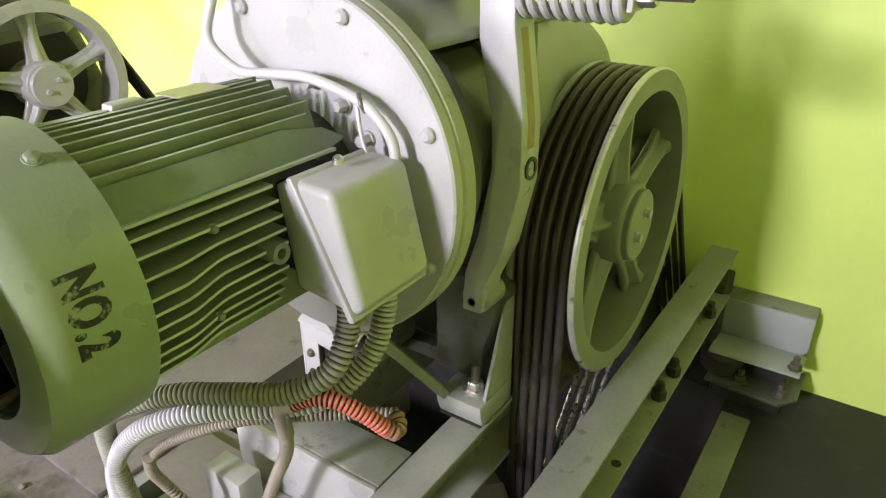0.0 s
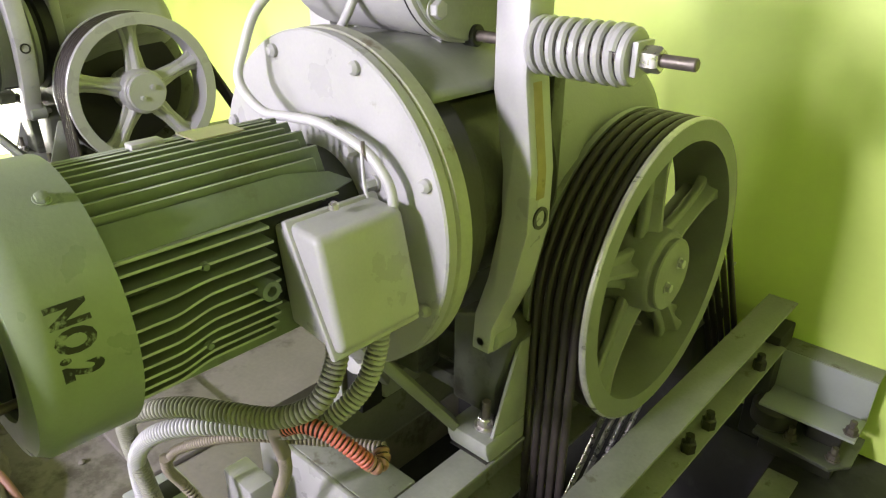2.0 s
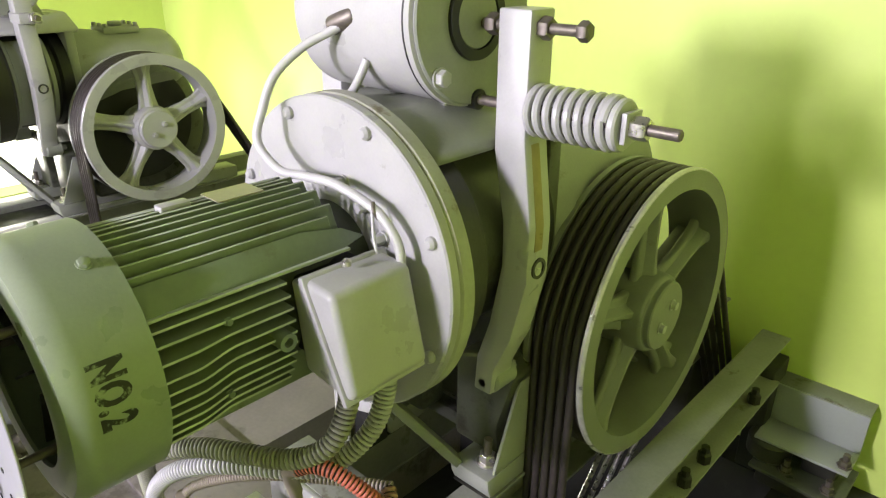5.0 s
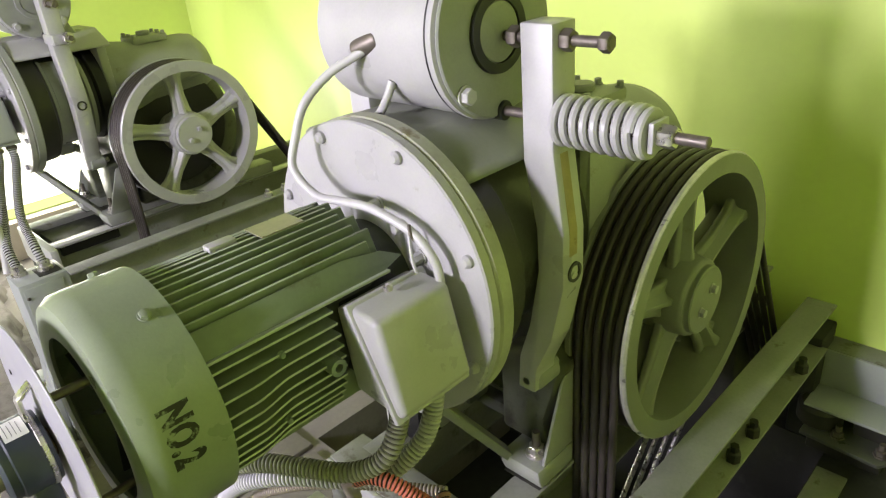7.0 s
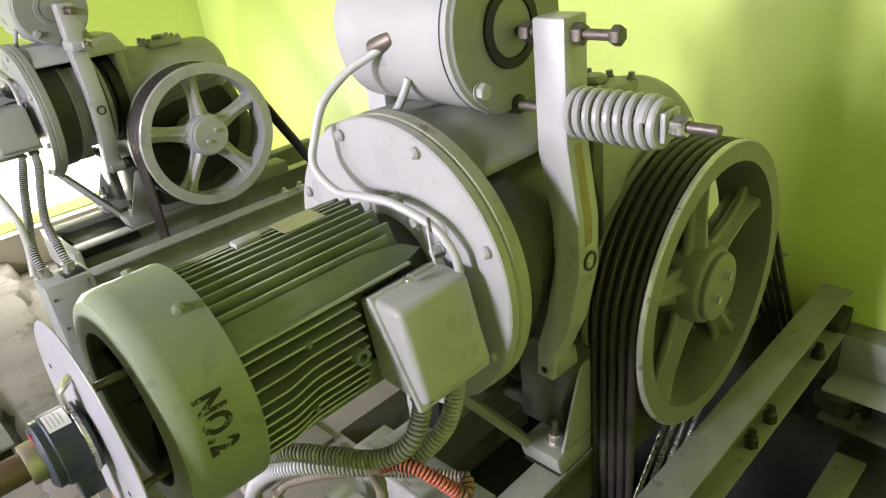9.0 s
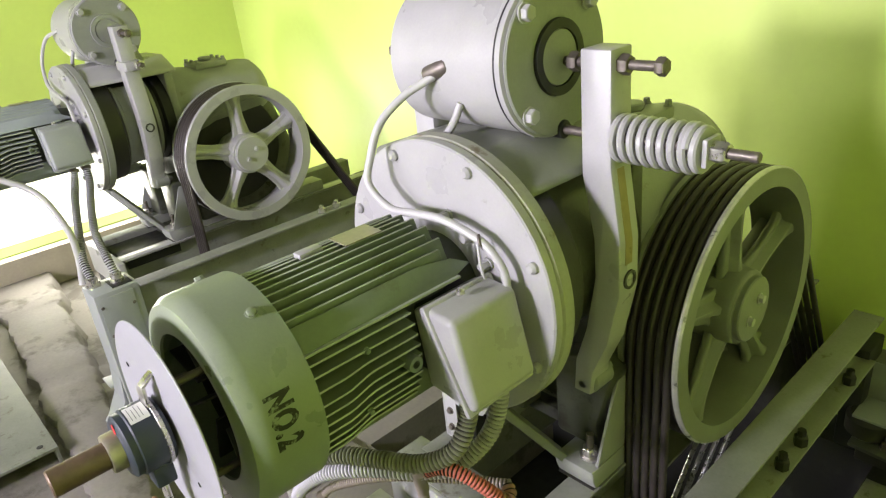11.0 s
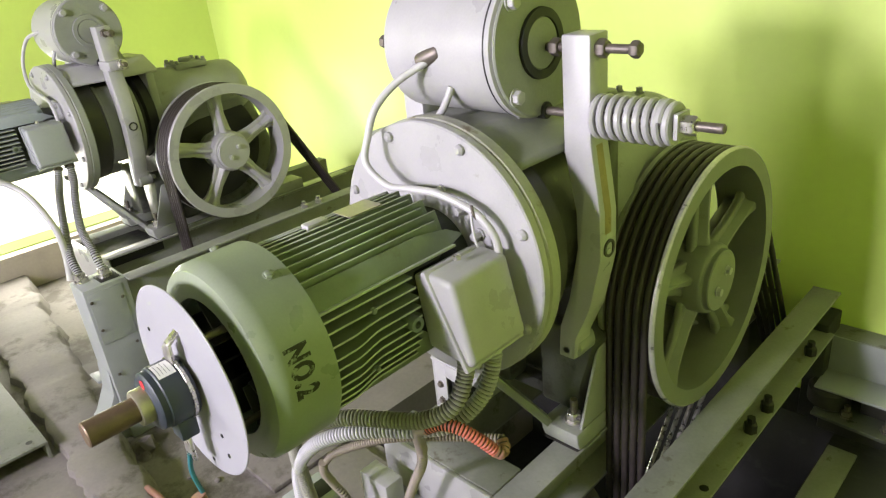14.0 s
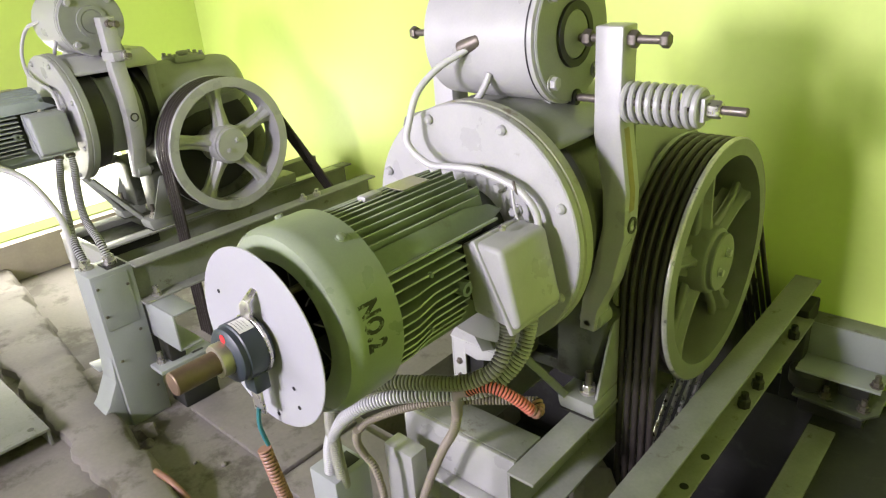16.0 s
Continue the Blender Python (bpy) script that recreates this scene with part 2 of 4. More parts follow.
def wall_with_hole(along, at, thick, a0, a1, z0, z1, hole, bm=None):
    """A wall of four blocks round one opening; hole: (from, to, bottom, top)."""
    h0, h1, b, t = hole
    for p0, p1, q0, q1 in ((a0, h0, z0, z1), (h1, a1, z0, z1), (h0, h1, z0, b), (h0, h1, t, z1)):
        if p1 - p0 > 1e-4 and q1 - q0 > 1e-4:
            bm = box(p0, p1, at, at + thick, q0, q1, 0, bm) if along == "x" else box(at, at + thick, p0, p1, q0, q1, 0, bm)
    return bm


setting("wall_north", box(WX0 - 0.2, WX1 + 0.2, WY1, WY1 + 0.2, FLOOR - 0.9, ZC, 0), LIME, "lime green painted plaster wall behind the machines", "wall")
setting("wall_west", wall_with_hole("y", WX0, -0.2, WY0, WY1, FLOOR - 0.9, ZC, (0.36, 1.62, 0.14, 0.80)), LIME, "lime green painted wall with a bright low opening", "wall")
setting("wall_east", box(WX1, WX1 + 0.2, WY0, WY1, FLOOR - 0.9, ZC, 0), LIME, "lime green painted plaster side wall", "wall")
LIGHT_OPENINGS = ((-2.75, 1.95, 2.00, 0.80), (-1.20, 2.33, 0.50, 0.60))  # x, z, width and height: an added wide fill opening, then the window
# Unseen thick wall; the depth of its openings narrows the light.
south, edge = None, WX0 - 0.2
for wx, wz, ww, wh in LIGHT_OPENINGS:
    south = box(edge, wx - ww / 2, WY0 - 0.3, WY0, FLOOR - 0.9, ZC, 0, south)
    box(wx - ww / 2, wx + ww / 2, WY0 - 0.3, WY0, FLOOR - 0.9, wz - wh / 2, 0, south)
    box(wx - ww / 2, wx + ww / 2, WY0 - 0.3, WY0, wz + wh / 2, ZC, 0, south)
    edge = wx + ww / 2
box(edge, WX1 + 0.2, WY0 - 0.3, WY0, FLOOR - 0.9, ZC, 0, south)
setting("wall_south", south, LIME, "unseen lime green wall with a window and an added fill opening", "wall")
# Unseen ceiling that closes the room, coloured dark to limit bounce.
setting("ceiling", box(WX0 - 0.2, WX1 + 0.2, WY0 - 0.2, WY1 + 0.2, ZC, ZC + 0.2, 0), ROOFCONC, "plain unseen ceiling, kept dark to hold back bounced light", "ceiling")
# floor: a lower slab round the machines, a raised kerb strip, and a rope pit below the first machine
PX0, PX1, PY0, PY1 = -0.95, -0.36, 0.46, 2.14


def rough_slab(x0, x1, y0, y1, z0, z1, amount, n=90):
    """A slab whose long edges are broken and uneven."""
    bm = bmesh.new()
    rows = []
    for i in range(n + 1):
        x = x0 + (x1 - x0) * i / n
        e0 = y0(x) + amount * noise.noise((x * 7, 1.3, 0)) + amount * 0.5 * noise.noise((x * 27, 4.3, 0))
        e1 = y1(x) + amount * noise.noise((x * 6, 9.1, 0)) + amount * 0.6 * noise.noise((x * 31, 2.2, 0))
        top = z1 + 0.006 * noise.noise((x * 9, 5.0, 0))
        rows.append([bm.verts.new(p) for p in ((x, e0 - 0.02, z0), (x, e0, top - 0.008), (x, e0 + 0.012, top), (x, e1 - 0.014, top), (x, e1, top - 0.01), (x, e1 + 0.025, z0))])
    for a, b in zip(rows, rows[1:]):
        for k in range(5):
            bm.faces.new((a[k], a[k + 1], b[k + 1], b[k]))
        bm.faces.new((a[5], a[0], b[0], b[5]))
    bm.faces.new(rows[0])
    bm.faces.new(rows[-1])
    return bm


setting("floor", box(WX0 - 0.2, -1.75, 1.06, WY1 + 0.1, FLOOR - 0.9, FLOOR, 0), CONCRETE, "dusty grey-brown concrete floor", "floor")
setting("floor_middle", box(WX0 - 0.2, PX0, 0.30, 1.06, FLOOR - 0.9, FLOOR, 0), CONCRETE, "dusty grey-brown concrete floor", "floor")
setting("floor_near", box(WX0 - 0.2, -1.3, WY0 - 0.2, 0.30, FLOOR - 0.3, -0.04, 0), CONCRETE, "worn grey concrete floor", "floor")
# Unseen stretch of floor, dark so it sends little light onto the machine.
setting("floor_unseen_dark", box(-1.3, WX1 + 0.2, WY0 - 0.2, 0.30, FLOOR - 0.3, -0.044, 0), DARKCONC, "unseen near floor, made dark to limit bounced light", "floor")
setting("floor_front", box(PX0, PX1, 0.30, PY0, FLOOR - 0.9, FLOOR, 0), DARKCONC, "dark oily concrete floor", "floor")
setting("floor_dark", box(PX1, WX1 + 0.2, 0.30, WY1 + 0.1, FLOOR - 0.9, FLOOR, 0), DARKCONC, "dark oily concrete floor", "floor")
setting("floor_back", box(-1.75, PX1, PY1, WY1 + 0.1, FLOOR - 0.9, FLOOR, 0), DARKCONC, "dark oily concrete floor", "floor")
# Bottom coloured black so that the pit reads as unlit depth.
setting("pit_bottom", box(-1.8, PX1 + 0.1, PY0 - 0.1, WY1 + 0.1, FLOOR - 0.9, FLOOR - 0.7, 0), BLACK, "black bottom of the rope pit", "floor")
setting("kerb", rough_slab(WX0, -1.45, lambda x: 0.222 - 0.05 * (x + 2.5), lambda x: 0.412 - 0.125 * (x + 2.5), FLOOR, 0.0, 0.03), CONCRETE, "raised rough concrete kerb with broken edges", "kerb")
setting("threshold", box(WX0 + 0.004, WX0 + 0.09, 0.10, 1.85, FLOOR, 0.136, 0.006), SILL, "pale beige plastered step under the bright opening", "threshold")
glow = bpy.data.materials.new("bright_daylight")
glow.use_nodes = True
glow.node_tree.nodes["Principled BSDF"].inputs["Emission Color"].default_value = (1.0, 0.96, 0.86, 1)
glow.node_tree.nodes["Principled BSDF"].inputs["Emission Strength"].default_value = 3.0
setting("backdrop", box(WX0 - 0.9, WX0 - 0.88, -0.6, 2.6, -0.4, 1.6, 0), glow, "overexposed daylight outside the opening", "backdrop")
# The wide first lamp is an added soft fill for the shadows.
for (wx, wz, ww, wh), tx, power in zip(LIGHT_OPENINGS, (-1.6, -1.2), (130, 285)):
    area_lamp("window_and_fill_light", (wx, WY0 - 0.28, wz), (tx, 1.5, 0.9), ww, wh, power, (1.04, 0.95, 1.15))
area_lamp("opening_light", (WX0 + 0.02, 0.99, 0.47), (0, 0.9, 0.42), 1.2, 0.62, 42, (1.0, 0.95, 0.87))
AX, AZ = -0.838, 1.027


# ---- the traction machine: motor, brake, gear case and rope sheave ----
def lit_worn_tip(ob, r):
    """Lighter paint along the outer edge of a rib, for wear and for the light it catches."""
    ob.data.materials.append(TIP)
    for p in ob.data.polygons:
        if math.hypot(p.center.x - AX, p.center.z - AZ) > r:
            p.material_index = 1


def motor_fins(body, FIN):
    """Cooling ribs: upright ones above and below, level ones on both sides; their tips lie on a circle."""
    y0, y1, rt, rc = 0.355, 0.668, 0.158, 0.114
    for s in (1, -1):
        for k in range(-6, 7) if s > 0 else range(-5, 6):
            bm = None
            x = k * (0.0160 if s > 0 else 0.0205)
            z1 = math.sqrt(rt * rt - x * x)
            z0 = math.sqrt(max(0.0, rc * rc - x * x)) - 0.01
            back = y1 + (0.022 if k % 2 else 0.004)
            bm = prism([(y0, AZ + s * z0), (back, AZ + s * z0), (back - 0.018, AZ + s * z1), (y0, AZ + s * z1)], "x", AX + x - 0.0022, AX + x + 0.0022, 0.001, bm, 1)
            lit_worn_tip(part("upright_fin", bm, FIN, body), rt - 0.0012)


def side_fins(s, body, FIN):
    """Level ribs of one side, a few of them bent like waves."""
    y0, y1, rt, rc, n = 0.355, 0.545, 0.158, 0.114, 24
    for k in range(-5, 5):
        own = bmesh.new()
        z = k * 0.0172
        xo = math.sqrt(rt * rt - z * z)
        xi = math.sqrt(rc * rc - z * z) - 0.012
        rows = []
        for i in range(n + 1):
            y = y0 + (y1 - y0) * i / n
            w = 0.0
            if k < 3:
                u = min(1, max(0, (y - 0.395) / 0.06))
                w = 0.011 * (1 - u * u * (3 - 2 * u)) * (1 if k < 2 else 0.5)
            rows.append([own.verts.new((AX + s * x, y, AZ + z - w + d)) for x, d in ((xi, -0.003), (xo, -0.0018), (xo, 0.0018), (xi, 0.003))])
        for a, b in zip(rows, rows[1:]):
            for q in range(4):
                own.faces.new((a[q], a[(q + 1) % 4], b[(q + 1) % 4], b[q]))
        own.faces.new(rows[0])
        own.faces.new(rows[-1])
        lit_worn_tip(part("level_fin", own, FIN, body), rt - 0.0012)


def corner_rib(s):
    """The broad slanting rib between upright and level ones, pointed towards the flange; its lower edge is a thin ledge."""
    own = bmesh.new()
    outer = ((0.1045, 0.117, 0.355), (0.1045, 0.117, 0.60), (0.105, 0.104, 0.672), (0.107, 0.081, 0.714), (0.129, 0.083, 0.66), (0.131, 0.081, 0.355))
    rings = [[own.verts.new((AX + s * (x - d), y, AZ + z - d * 0.9)) for x, z, y in outer] for d in (0.0, 0.005)]
    n = len(outer)
    own.faces.new(rings[0])
    own.faces.new(rings[1])
    for k in range(n):
        own.faces.new((rings[0][k], rings[0][(k + 1) % n], rings[1][(k + 1) % n], rings[1][k]))
    bmesh.ops.bevel(own, geom=own.edges[:], offset=0.0012, segments=2, profile=0.5, affect="EDGES", clamp_overlap=True)
    return own


def sheave_ring(cx, cy, cz, r):
    """The face ring of the wheel, open inside."""
    prof = [(r - 0.046, 0.0), (r - 0.004, 0.0), (r, -0.004), (r, -0.012), (r - 0.02, -0.014), (r - 0.02, -0.126), (r, -0.128), (r, -0.140), (r - 0.035, -0.140), (r - 0.050, -0.075)]
    return lathe(prof, "x", (cx, cy, cz), 96, None, True)


def groove_ring(cx, cy, cz, r):
    """The grooved tread on which the ropes lie."""
    prof = [(r - 0.019, -0.0145)]
    for k in range(5):
        a = -0.0145 - k * 0.0222
        prof += [(r - 0.003, a), (r - 0.015, a - 0.004), (r - 0.018, a - 0.011), (r - 0.015, a - 0.018), (r - 0.003, a - 0.0215)]
    prof += [(r - 0.019, -0.1255)]
    return lathe(prof, "x", (cx, cy, cz), 96, None, True)


def spoke(cx, cy, cz, r0, r1, angle):
    """A cast spoke: a flat web with a narrow raised ridge, both flaring into hub and rim, and a rib down its back."""
    d = r1 - r0
    half = [(r0, 0.052), (r0 + 0.20 * d, 0.039), (r0 + 0.50 * d, 0.031), (r0 + 0.80 * d, 0.034), (r0 + 0.93 * d, 0.045), (r1, 0.066)]
    bm = prism([(r, -w) for r, w in half] + [(r, w) for r, w in reversed(half)], "x", -0.074, -0.052, 0.007, None, 3)
    ridge = bmesh.new()
    rows = []
    for q in range(13):
        u = q / 12
        flare = abs(2 * u - 1) ** 3
        top, foot, h = 0.0065 + 0.010 * flare, 0.019 + 0.017 * flare, -0.034 + 0.010 * flare
        r = r0 + d * u
        rows.append([ridge.verts.new(v) for v in ((-0.056, r, -foot), (-0.047, r, -foot * 0.62), (h - 0.003, r, -top), (h, r, -top * 0.6), (h, r, top * 0.6), (h - 0.003, r, top), (-0.047, r, foot * 0.62), (-0.056, r, foot))])
    for a, b in zip(rows, rows[1:]):
        for k in range(8):
            ridge.faces.new((a[k], a[(k + 1) % 8], b[(k + 1) % 8], b[k]))
    ridge.faces.new(rows[0])
    ridge.faces.new(rows[-1])
    merge(bm, ridge)
    prism([(r0, -0.010), (r1, -0.008), (r1, 0.008), (r0, 0.010)], "x", -0.112, -0.075, 0.004, bm)
    bm.transform(Matrix.Translation((cx, cy, cz)) @ Matrix.Rotation(radians(angle), 4, "X"))
    return bm


def brake_shoe(s):
    """A cast shoe lying round one side of the drum, with raised edges."""
    own = bmesh.new()
    rows = []
    for k in range(25):
        a = radians(-52 + 104 * k / 24)
        rows.append([own.verts.new((AX + s * r * math.cos(a), y, AZ + r * math.sin(a))) for r, y in ((0.194, 0.872), (0.213, 0.872), (0.215, 0.876), (0.215, 0.888), (0.207, 0.892), (0.207, 1.008), (0.215, 1.012), (0.215, 1.024), (0.213, 1.028), (0.194, 1.028))])
    for a, b in zip(rows, rows[1:]):
        for k in range(10):
            own.faces.new((a[k], a[(k + 1) % 10], b[(k + 1) % 10], b[k]))
    own.faces.new(rows[0])
    own.faces.new(rows[-1])
    return own


def brake_arm(s):
    """One brake arm, bowed round the drum; s = 1 on the sheave's side."""
    out = [(0.191, 1.437), (0.252, 1.437), (0.252, 1.24), (0.272, 1.10), (0.272, 1.00), (0.245, 0.88), (0.21, 0.80), (0.205, 0.745),
           (0.165, 0.745), (0.17, 0.82), (0.196, 0.90), (0.218, 1.02), (0.216, 1.10), (0.192, 1.22)]
    return prism([(AX + s * x, z) for x, z in out], "y", 0.924, 0.985, 0.004)


def build_machine(label, group, sheave, second):
    SHX, SHY, SHZ, SHR = sheave
    fin, shell = (FIN_BLUE, PAINT_BLUE) if second else (FIN, PAINT)
    root = thing("traction_machine", (AX, 1.2, 0.47), label, "elevator machine", group)
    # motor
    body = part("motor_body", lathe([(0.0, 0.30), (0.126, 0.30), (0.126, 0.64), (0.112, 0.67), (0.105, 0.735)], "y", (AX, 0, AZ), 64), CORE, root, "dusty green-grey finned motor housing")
    motor_fins(body, fin)
    for s in (1, -1):
        side_fins(s, body, fin)
    for s in (1, -1):
        part("corner_rib", corner_rib(s), fin, body)
        ledge = [(AX + s * 0.1355, AZ + 0.0835), (AX + s * 0.136, AZ + 0.079), (AX + s * 0.100, AZ + 0.0745), (AX + s * 0.100, AZ + 0.078)]
        # The first machine's ledge is coloured paler for light falling from above.
        part("rib_ledge", prism(ledge, "y", 0.355, 0.664, 0.0008, None, 1), FIN_BLUE if second else TIP, body, "thin pale ledge under the corner rib")
    part("lifting_boss", lathe([(0.0, 0.005), (0.007, 0.005), (0.007, 0.018), (0.0135, 0.018), (0.0135, 0.0), (0.0135, -0.02)], "x", (AX + 0.152, 0.522, AZ - 0.004), 24), FIN, body)
    for y, z in ((0.45, 0.05), (0.44, -0.055)):
        part("fin_screw", hexhead("x", (AX + 0.145, y, AZ + z), 0.005, 0.008), FIN, body)
    # end bell bolts at the flange
    for a in (30, 52, 75, 140):
        c = (AX + 0.152 * math.cos(radians(a)), 0.735, AZ + 0.152 * math.sin(radians(a)))
        part("flange_stud", hexhead("y", c, 0.0095, 0.022, None, -1), PAINT, body, "painted hexagon nut")
    name = prism([(AX - 0.03, AZ + 0.159), (AX + 0.02, AZ + 0.159), (AX + 0.02, AZ + 0.1608), (AX - 0.03, AZ + 0.1608)], "y", 0.525, 0.60, 0)
    part("name_plate", name, PLATE, body, "tarnished blank metal name plate")
    part("plate_clip", box(AX - 0.03, AX - 0.008, 0.455, 0.50, AZ + 0.152, AZ + 0.163, 0.003), PAINT, body)
    # fan shroud
    rs = 0.174
    sh = lathe([(0.120, 0.238), (rs - 0.03, 0.236), (rs - 0.010, 0.241), (rs - 0.001, 0.254), (rs, 0.27), (rs, 0.35), (rs - 0.003, 0.35), (rs - 0.004, 0.272), (rs - 0.014, 0.250), (0.120, 0.243)], "y", (AX, 0, AZ), 80, None, True)
    shroud = part("fan_shroud", sh, MOTOR, root, "smooth sage grey sheet metal fan cowl")
    for a in (62, 118, 180):
        c = (AX + rs * math.cos(radians(a)), 0.318, AZ + rs * math.sin(radians(a)))
        bm = hexhead("z", (0, 0, 0), 0.0075, 0.007)
        bm.transform(Matrix.Translation(c) @ Matrix.Rotation(radians(90 - a), 4, "Y"))
        part("cowl_screw", bm, MOTOR, shroud)
    # Blackened for the shade inside the cowl.
    part("fan_back", cyl("y", (AX, 0, AZ), 0.166, 0.300, 0.304, 48, 0.001), BLACK, root, "back of the fan housing, blackened for shade")
    for k in range(9):
        bm = box(-0.002, 0.002, 0.262, 0.30, 0.05, 0.150, 0.0008)
        bm.transform(Matrix.Translation((AX, 0, AZ)) @ Matrix.Rotation(2 * math.pi * k / 9, 4, "Y"))
        part("fan_blade", bm, DARK, root)
    # terminal box
    tb = prism([(-0.712, 1.090), (-0.684, 1.096), (-0.606, 0.942), (-0.690, 0.952)], "y", 0.561, 0.704, 0.006, None, 3)
    tbox = part("terminal_box", tb, shell, root, "pale grey pressed steel terminal box")
    cov = prism([(-0.682, 1.101), (-0.619, 1.097), (-0.582, 0.948), (-0.600, 0.938)], "y", 0.5595, 0.706, 0.013, None, 4)
    part("box_cover", cov, shell, tbox, "pale grey rounded box cover")
    rim = prism([(-0.687, 1.103), (-0.677, 1.106), (-0.592, 0.934), (-0.602, 0.930)], "y", 0.555, 0.7105, 0.0035, None, 2)
    part("cover_lip", rim, shell, tbox)
    part("box_screw", lathe([(0.007, 0.0), (0.007, 0.007), (0.004, 0.010), (0.0, 0.010)], "z", (-0.661, 0.622, 1.108), 16), BRIGHT, tbox, "worn steel cover screw")
    # Neck coloured black for the shade between fins and box.
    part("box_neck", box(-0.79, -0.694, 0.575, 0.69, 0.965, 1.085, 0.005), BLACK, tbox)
    # flange plates
    fl = part("flange_plate", cyl("y", (AX, 0, AZ + 0.003), 0.275, 0.735, 0.757, 128, 0.003), PAINT, root, "large round pale grey flange plate")
    part("rear_flange", cyl("y", (AX, 0, AZ + 0.003), 0.2765, 0.7572, 0.789, 128, 0.004), PAINT_CAST if second else RIMPAINT, root, "grimy grey flange rim")
    for k in range(8):
        a = radians(22 + 45 * k)
        c = (AX + 0.253 * math.cos(a), 0.735, AZ + 0.003 + 0.253 * math.sin(a))
        part("flange_bolt", lathe([(0.0105, 0.0), (0.0105, -0.006), (0.006, -0.011), (0.0, -0.0115)], "y", c, 16), PAINT, fl)
    # drum housing: drum blackened for the shade round it, cheeks and table
    part("brake_drum", lathe([(0.10, 0.80), (0.205, 0.80), (0.205, 0.83), (0.19, 0.84), (0.19, 1.05), (0.205, 1.06), (0.205, 1.10), (0.10, 1.10)], "y", (AX, 0, AZ), 64), BLACK, root, "brake drum blackened for the shade round it")
    # The first machine's cheek is coloured darker for the shade round the drum.
    part("drum_cheek", prism([(AX - 0.30, 0.60), (AX + 0.19, 0.60), (AX + 0.185, 1.22), (AX - 0.215, 1.22)], "y", 1.10, 1.14, 0.01), PAINT_CAST if second else OILY_SHADED, root)
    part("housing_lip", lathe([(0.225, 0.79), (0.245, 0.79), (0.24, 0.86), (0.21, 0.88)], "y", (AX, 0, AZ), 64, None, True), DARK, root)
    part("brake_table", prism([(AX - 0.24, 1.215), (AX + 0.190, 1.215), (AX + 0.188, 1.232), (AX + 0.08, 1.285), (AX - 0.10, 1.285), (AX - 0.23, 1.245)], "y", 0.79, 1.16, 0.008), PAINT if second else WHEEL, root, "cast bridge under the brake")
    # brake magnet
    bx0, bx1, by, bz, br = AX - 0.145, AX + 0.128, 0.94, 1.418, 0.136
    mag = part("brake_magnet", lathe([(br - 0.01, bx0 - 0.02), (br, bx0 - 0.012), (br, bx1 - 0.016), (br + 0.004, bx1 - 0.014), (br + 0.004, bx1 - 0.004), (br - 0.006, bx1)], "x", (0, by, bz), 72), PAINT, root, "smooth grey cylindrical brake magnet")
    part("magnet_seam", lathe([(br + 0.005, bx1 - 0.018), (br + 0.0055, bx1 - 0.016), (br + 0.005, bx1 - 0.014)], "x", (0, by, bz), 72, None, True), RUBBER, mag)
    part("magnet_cover", cyl("x", (0, by, bz), br, bx1 - 0.001, bx1 + 0.006, 72, 0.003), PAINT_CAST, mag)
    part("rubber_ring", lathe([(0.046, bx1), (0.067, bx1), (0.065, bx1 + 0.013), (0.049, bx1 + 0.013)], "x", (0, by, bz), 48, None, True), PAINT_CAST if second else RUBBER, mag, "ring round the plunger")
    part("plunger_cap", cyl("x", (0, by, bz), 0.049, bx1, bx1 + 0.011, 40, 0.003), PAINT_CAST, mag)
    for a in (45, 135, 225, 315):
        c = (bx1 + 0.006, by + 0.119 * math.cos(radians(a)), bz + 0.119 * math.sin(radians(a)))
        part("cover_bolt", hexhead("x", c, 0.0135, 0.016), PAINT, mag, "painted hexagon cover bolt")
    for x in (AX - 0.11, AX + 0.075):
        web = prism([(by - 0.03, 1.27), (by + 0.135, 1.27), (by + 0.10, 1.35), (by - 0.03, 1.35)], "x", x, x + 0.022, 0.004)
        part("magnet_foot", web, PAINT_CAST, mag)
    rib = tube([(AX + 0.005, by - 0.118, 1.352), (AX - 0.004, by - 0.126, 1.325), (AX - 0.024, by - 0.128, 1.298), (AX - 0.055, by - 0.122, 1.278)], 0.0075, 0.006, 10)
    part("magnet_web", rib, PAINT, mag)
    # arms, adjusting bolts, rods and springs
    ay = 0.949
    for s in (1, -1):
        sprung = s == 1 and not second
        arm = part("brake_arm", brake_arm(s), PAINT, root, "pale grey bowed brake arm")
        if s == 1 and not second:
            part("stained_edge", prism([(AX + 0.2528, 1.235), (AX + 0.2728, 1.10), (AX + 0.2728, 1.055), (AX + 0.2690, 1.055), (AX + 0.2690, 1.10), (AX + 0.2490, 1.235)], "y", 0.941, 0.963, 0.0005), OCHRE, arm, "oil stained arm edge")
        # The first machine's shoe gets the shade-dark paint, the second's the plain one.
        part("brake_shoe", brake_shoe(s), PAINT_CAST if second else OILY_SHADED, arm, "cast brake shoe on the drum")
        part("pivot_lug", cyl("y", (AX + s * 0.185, 0, 0.765), 0.029, 0.936, 1.0, 32, 0.005), PAINT_CAST, arm)
        part("pivot_pin", cyl("y", (AX + s * 0.185, 0, 0.765), 0.012, 0.924, 1.02, 6, 0.003), PAINT_CAST, arm)
        part("arm_eye", lathe([(0.013, 0.0), (0.019, 0.0), (0.019, 0.004), (0.013, 0.004)], "x", (AX + s * 0.271, ay + 0.006, 1.022), 24, None, True), DARK, arm)
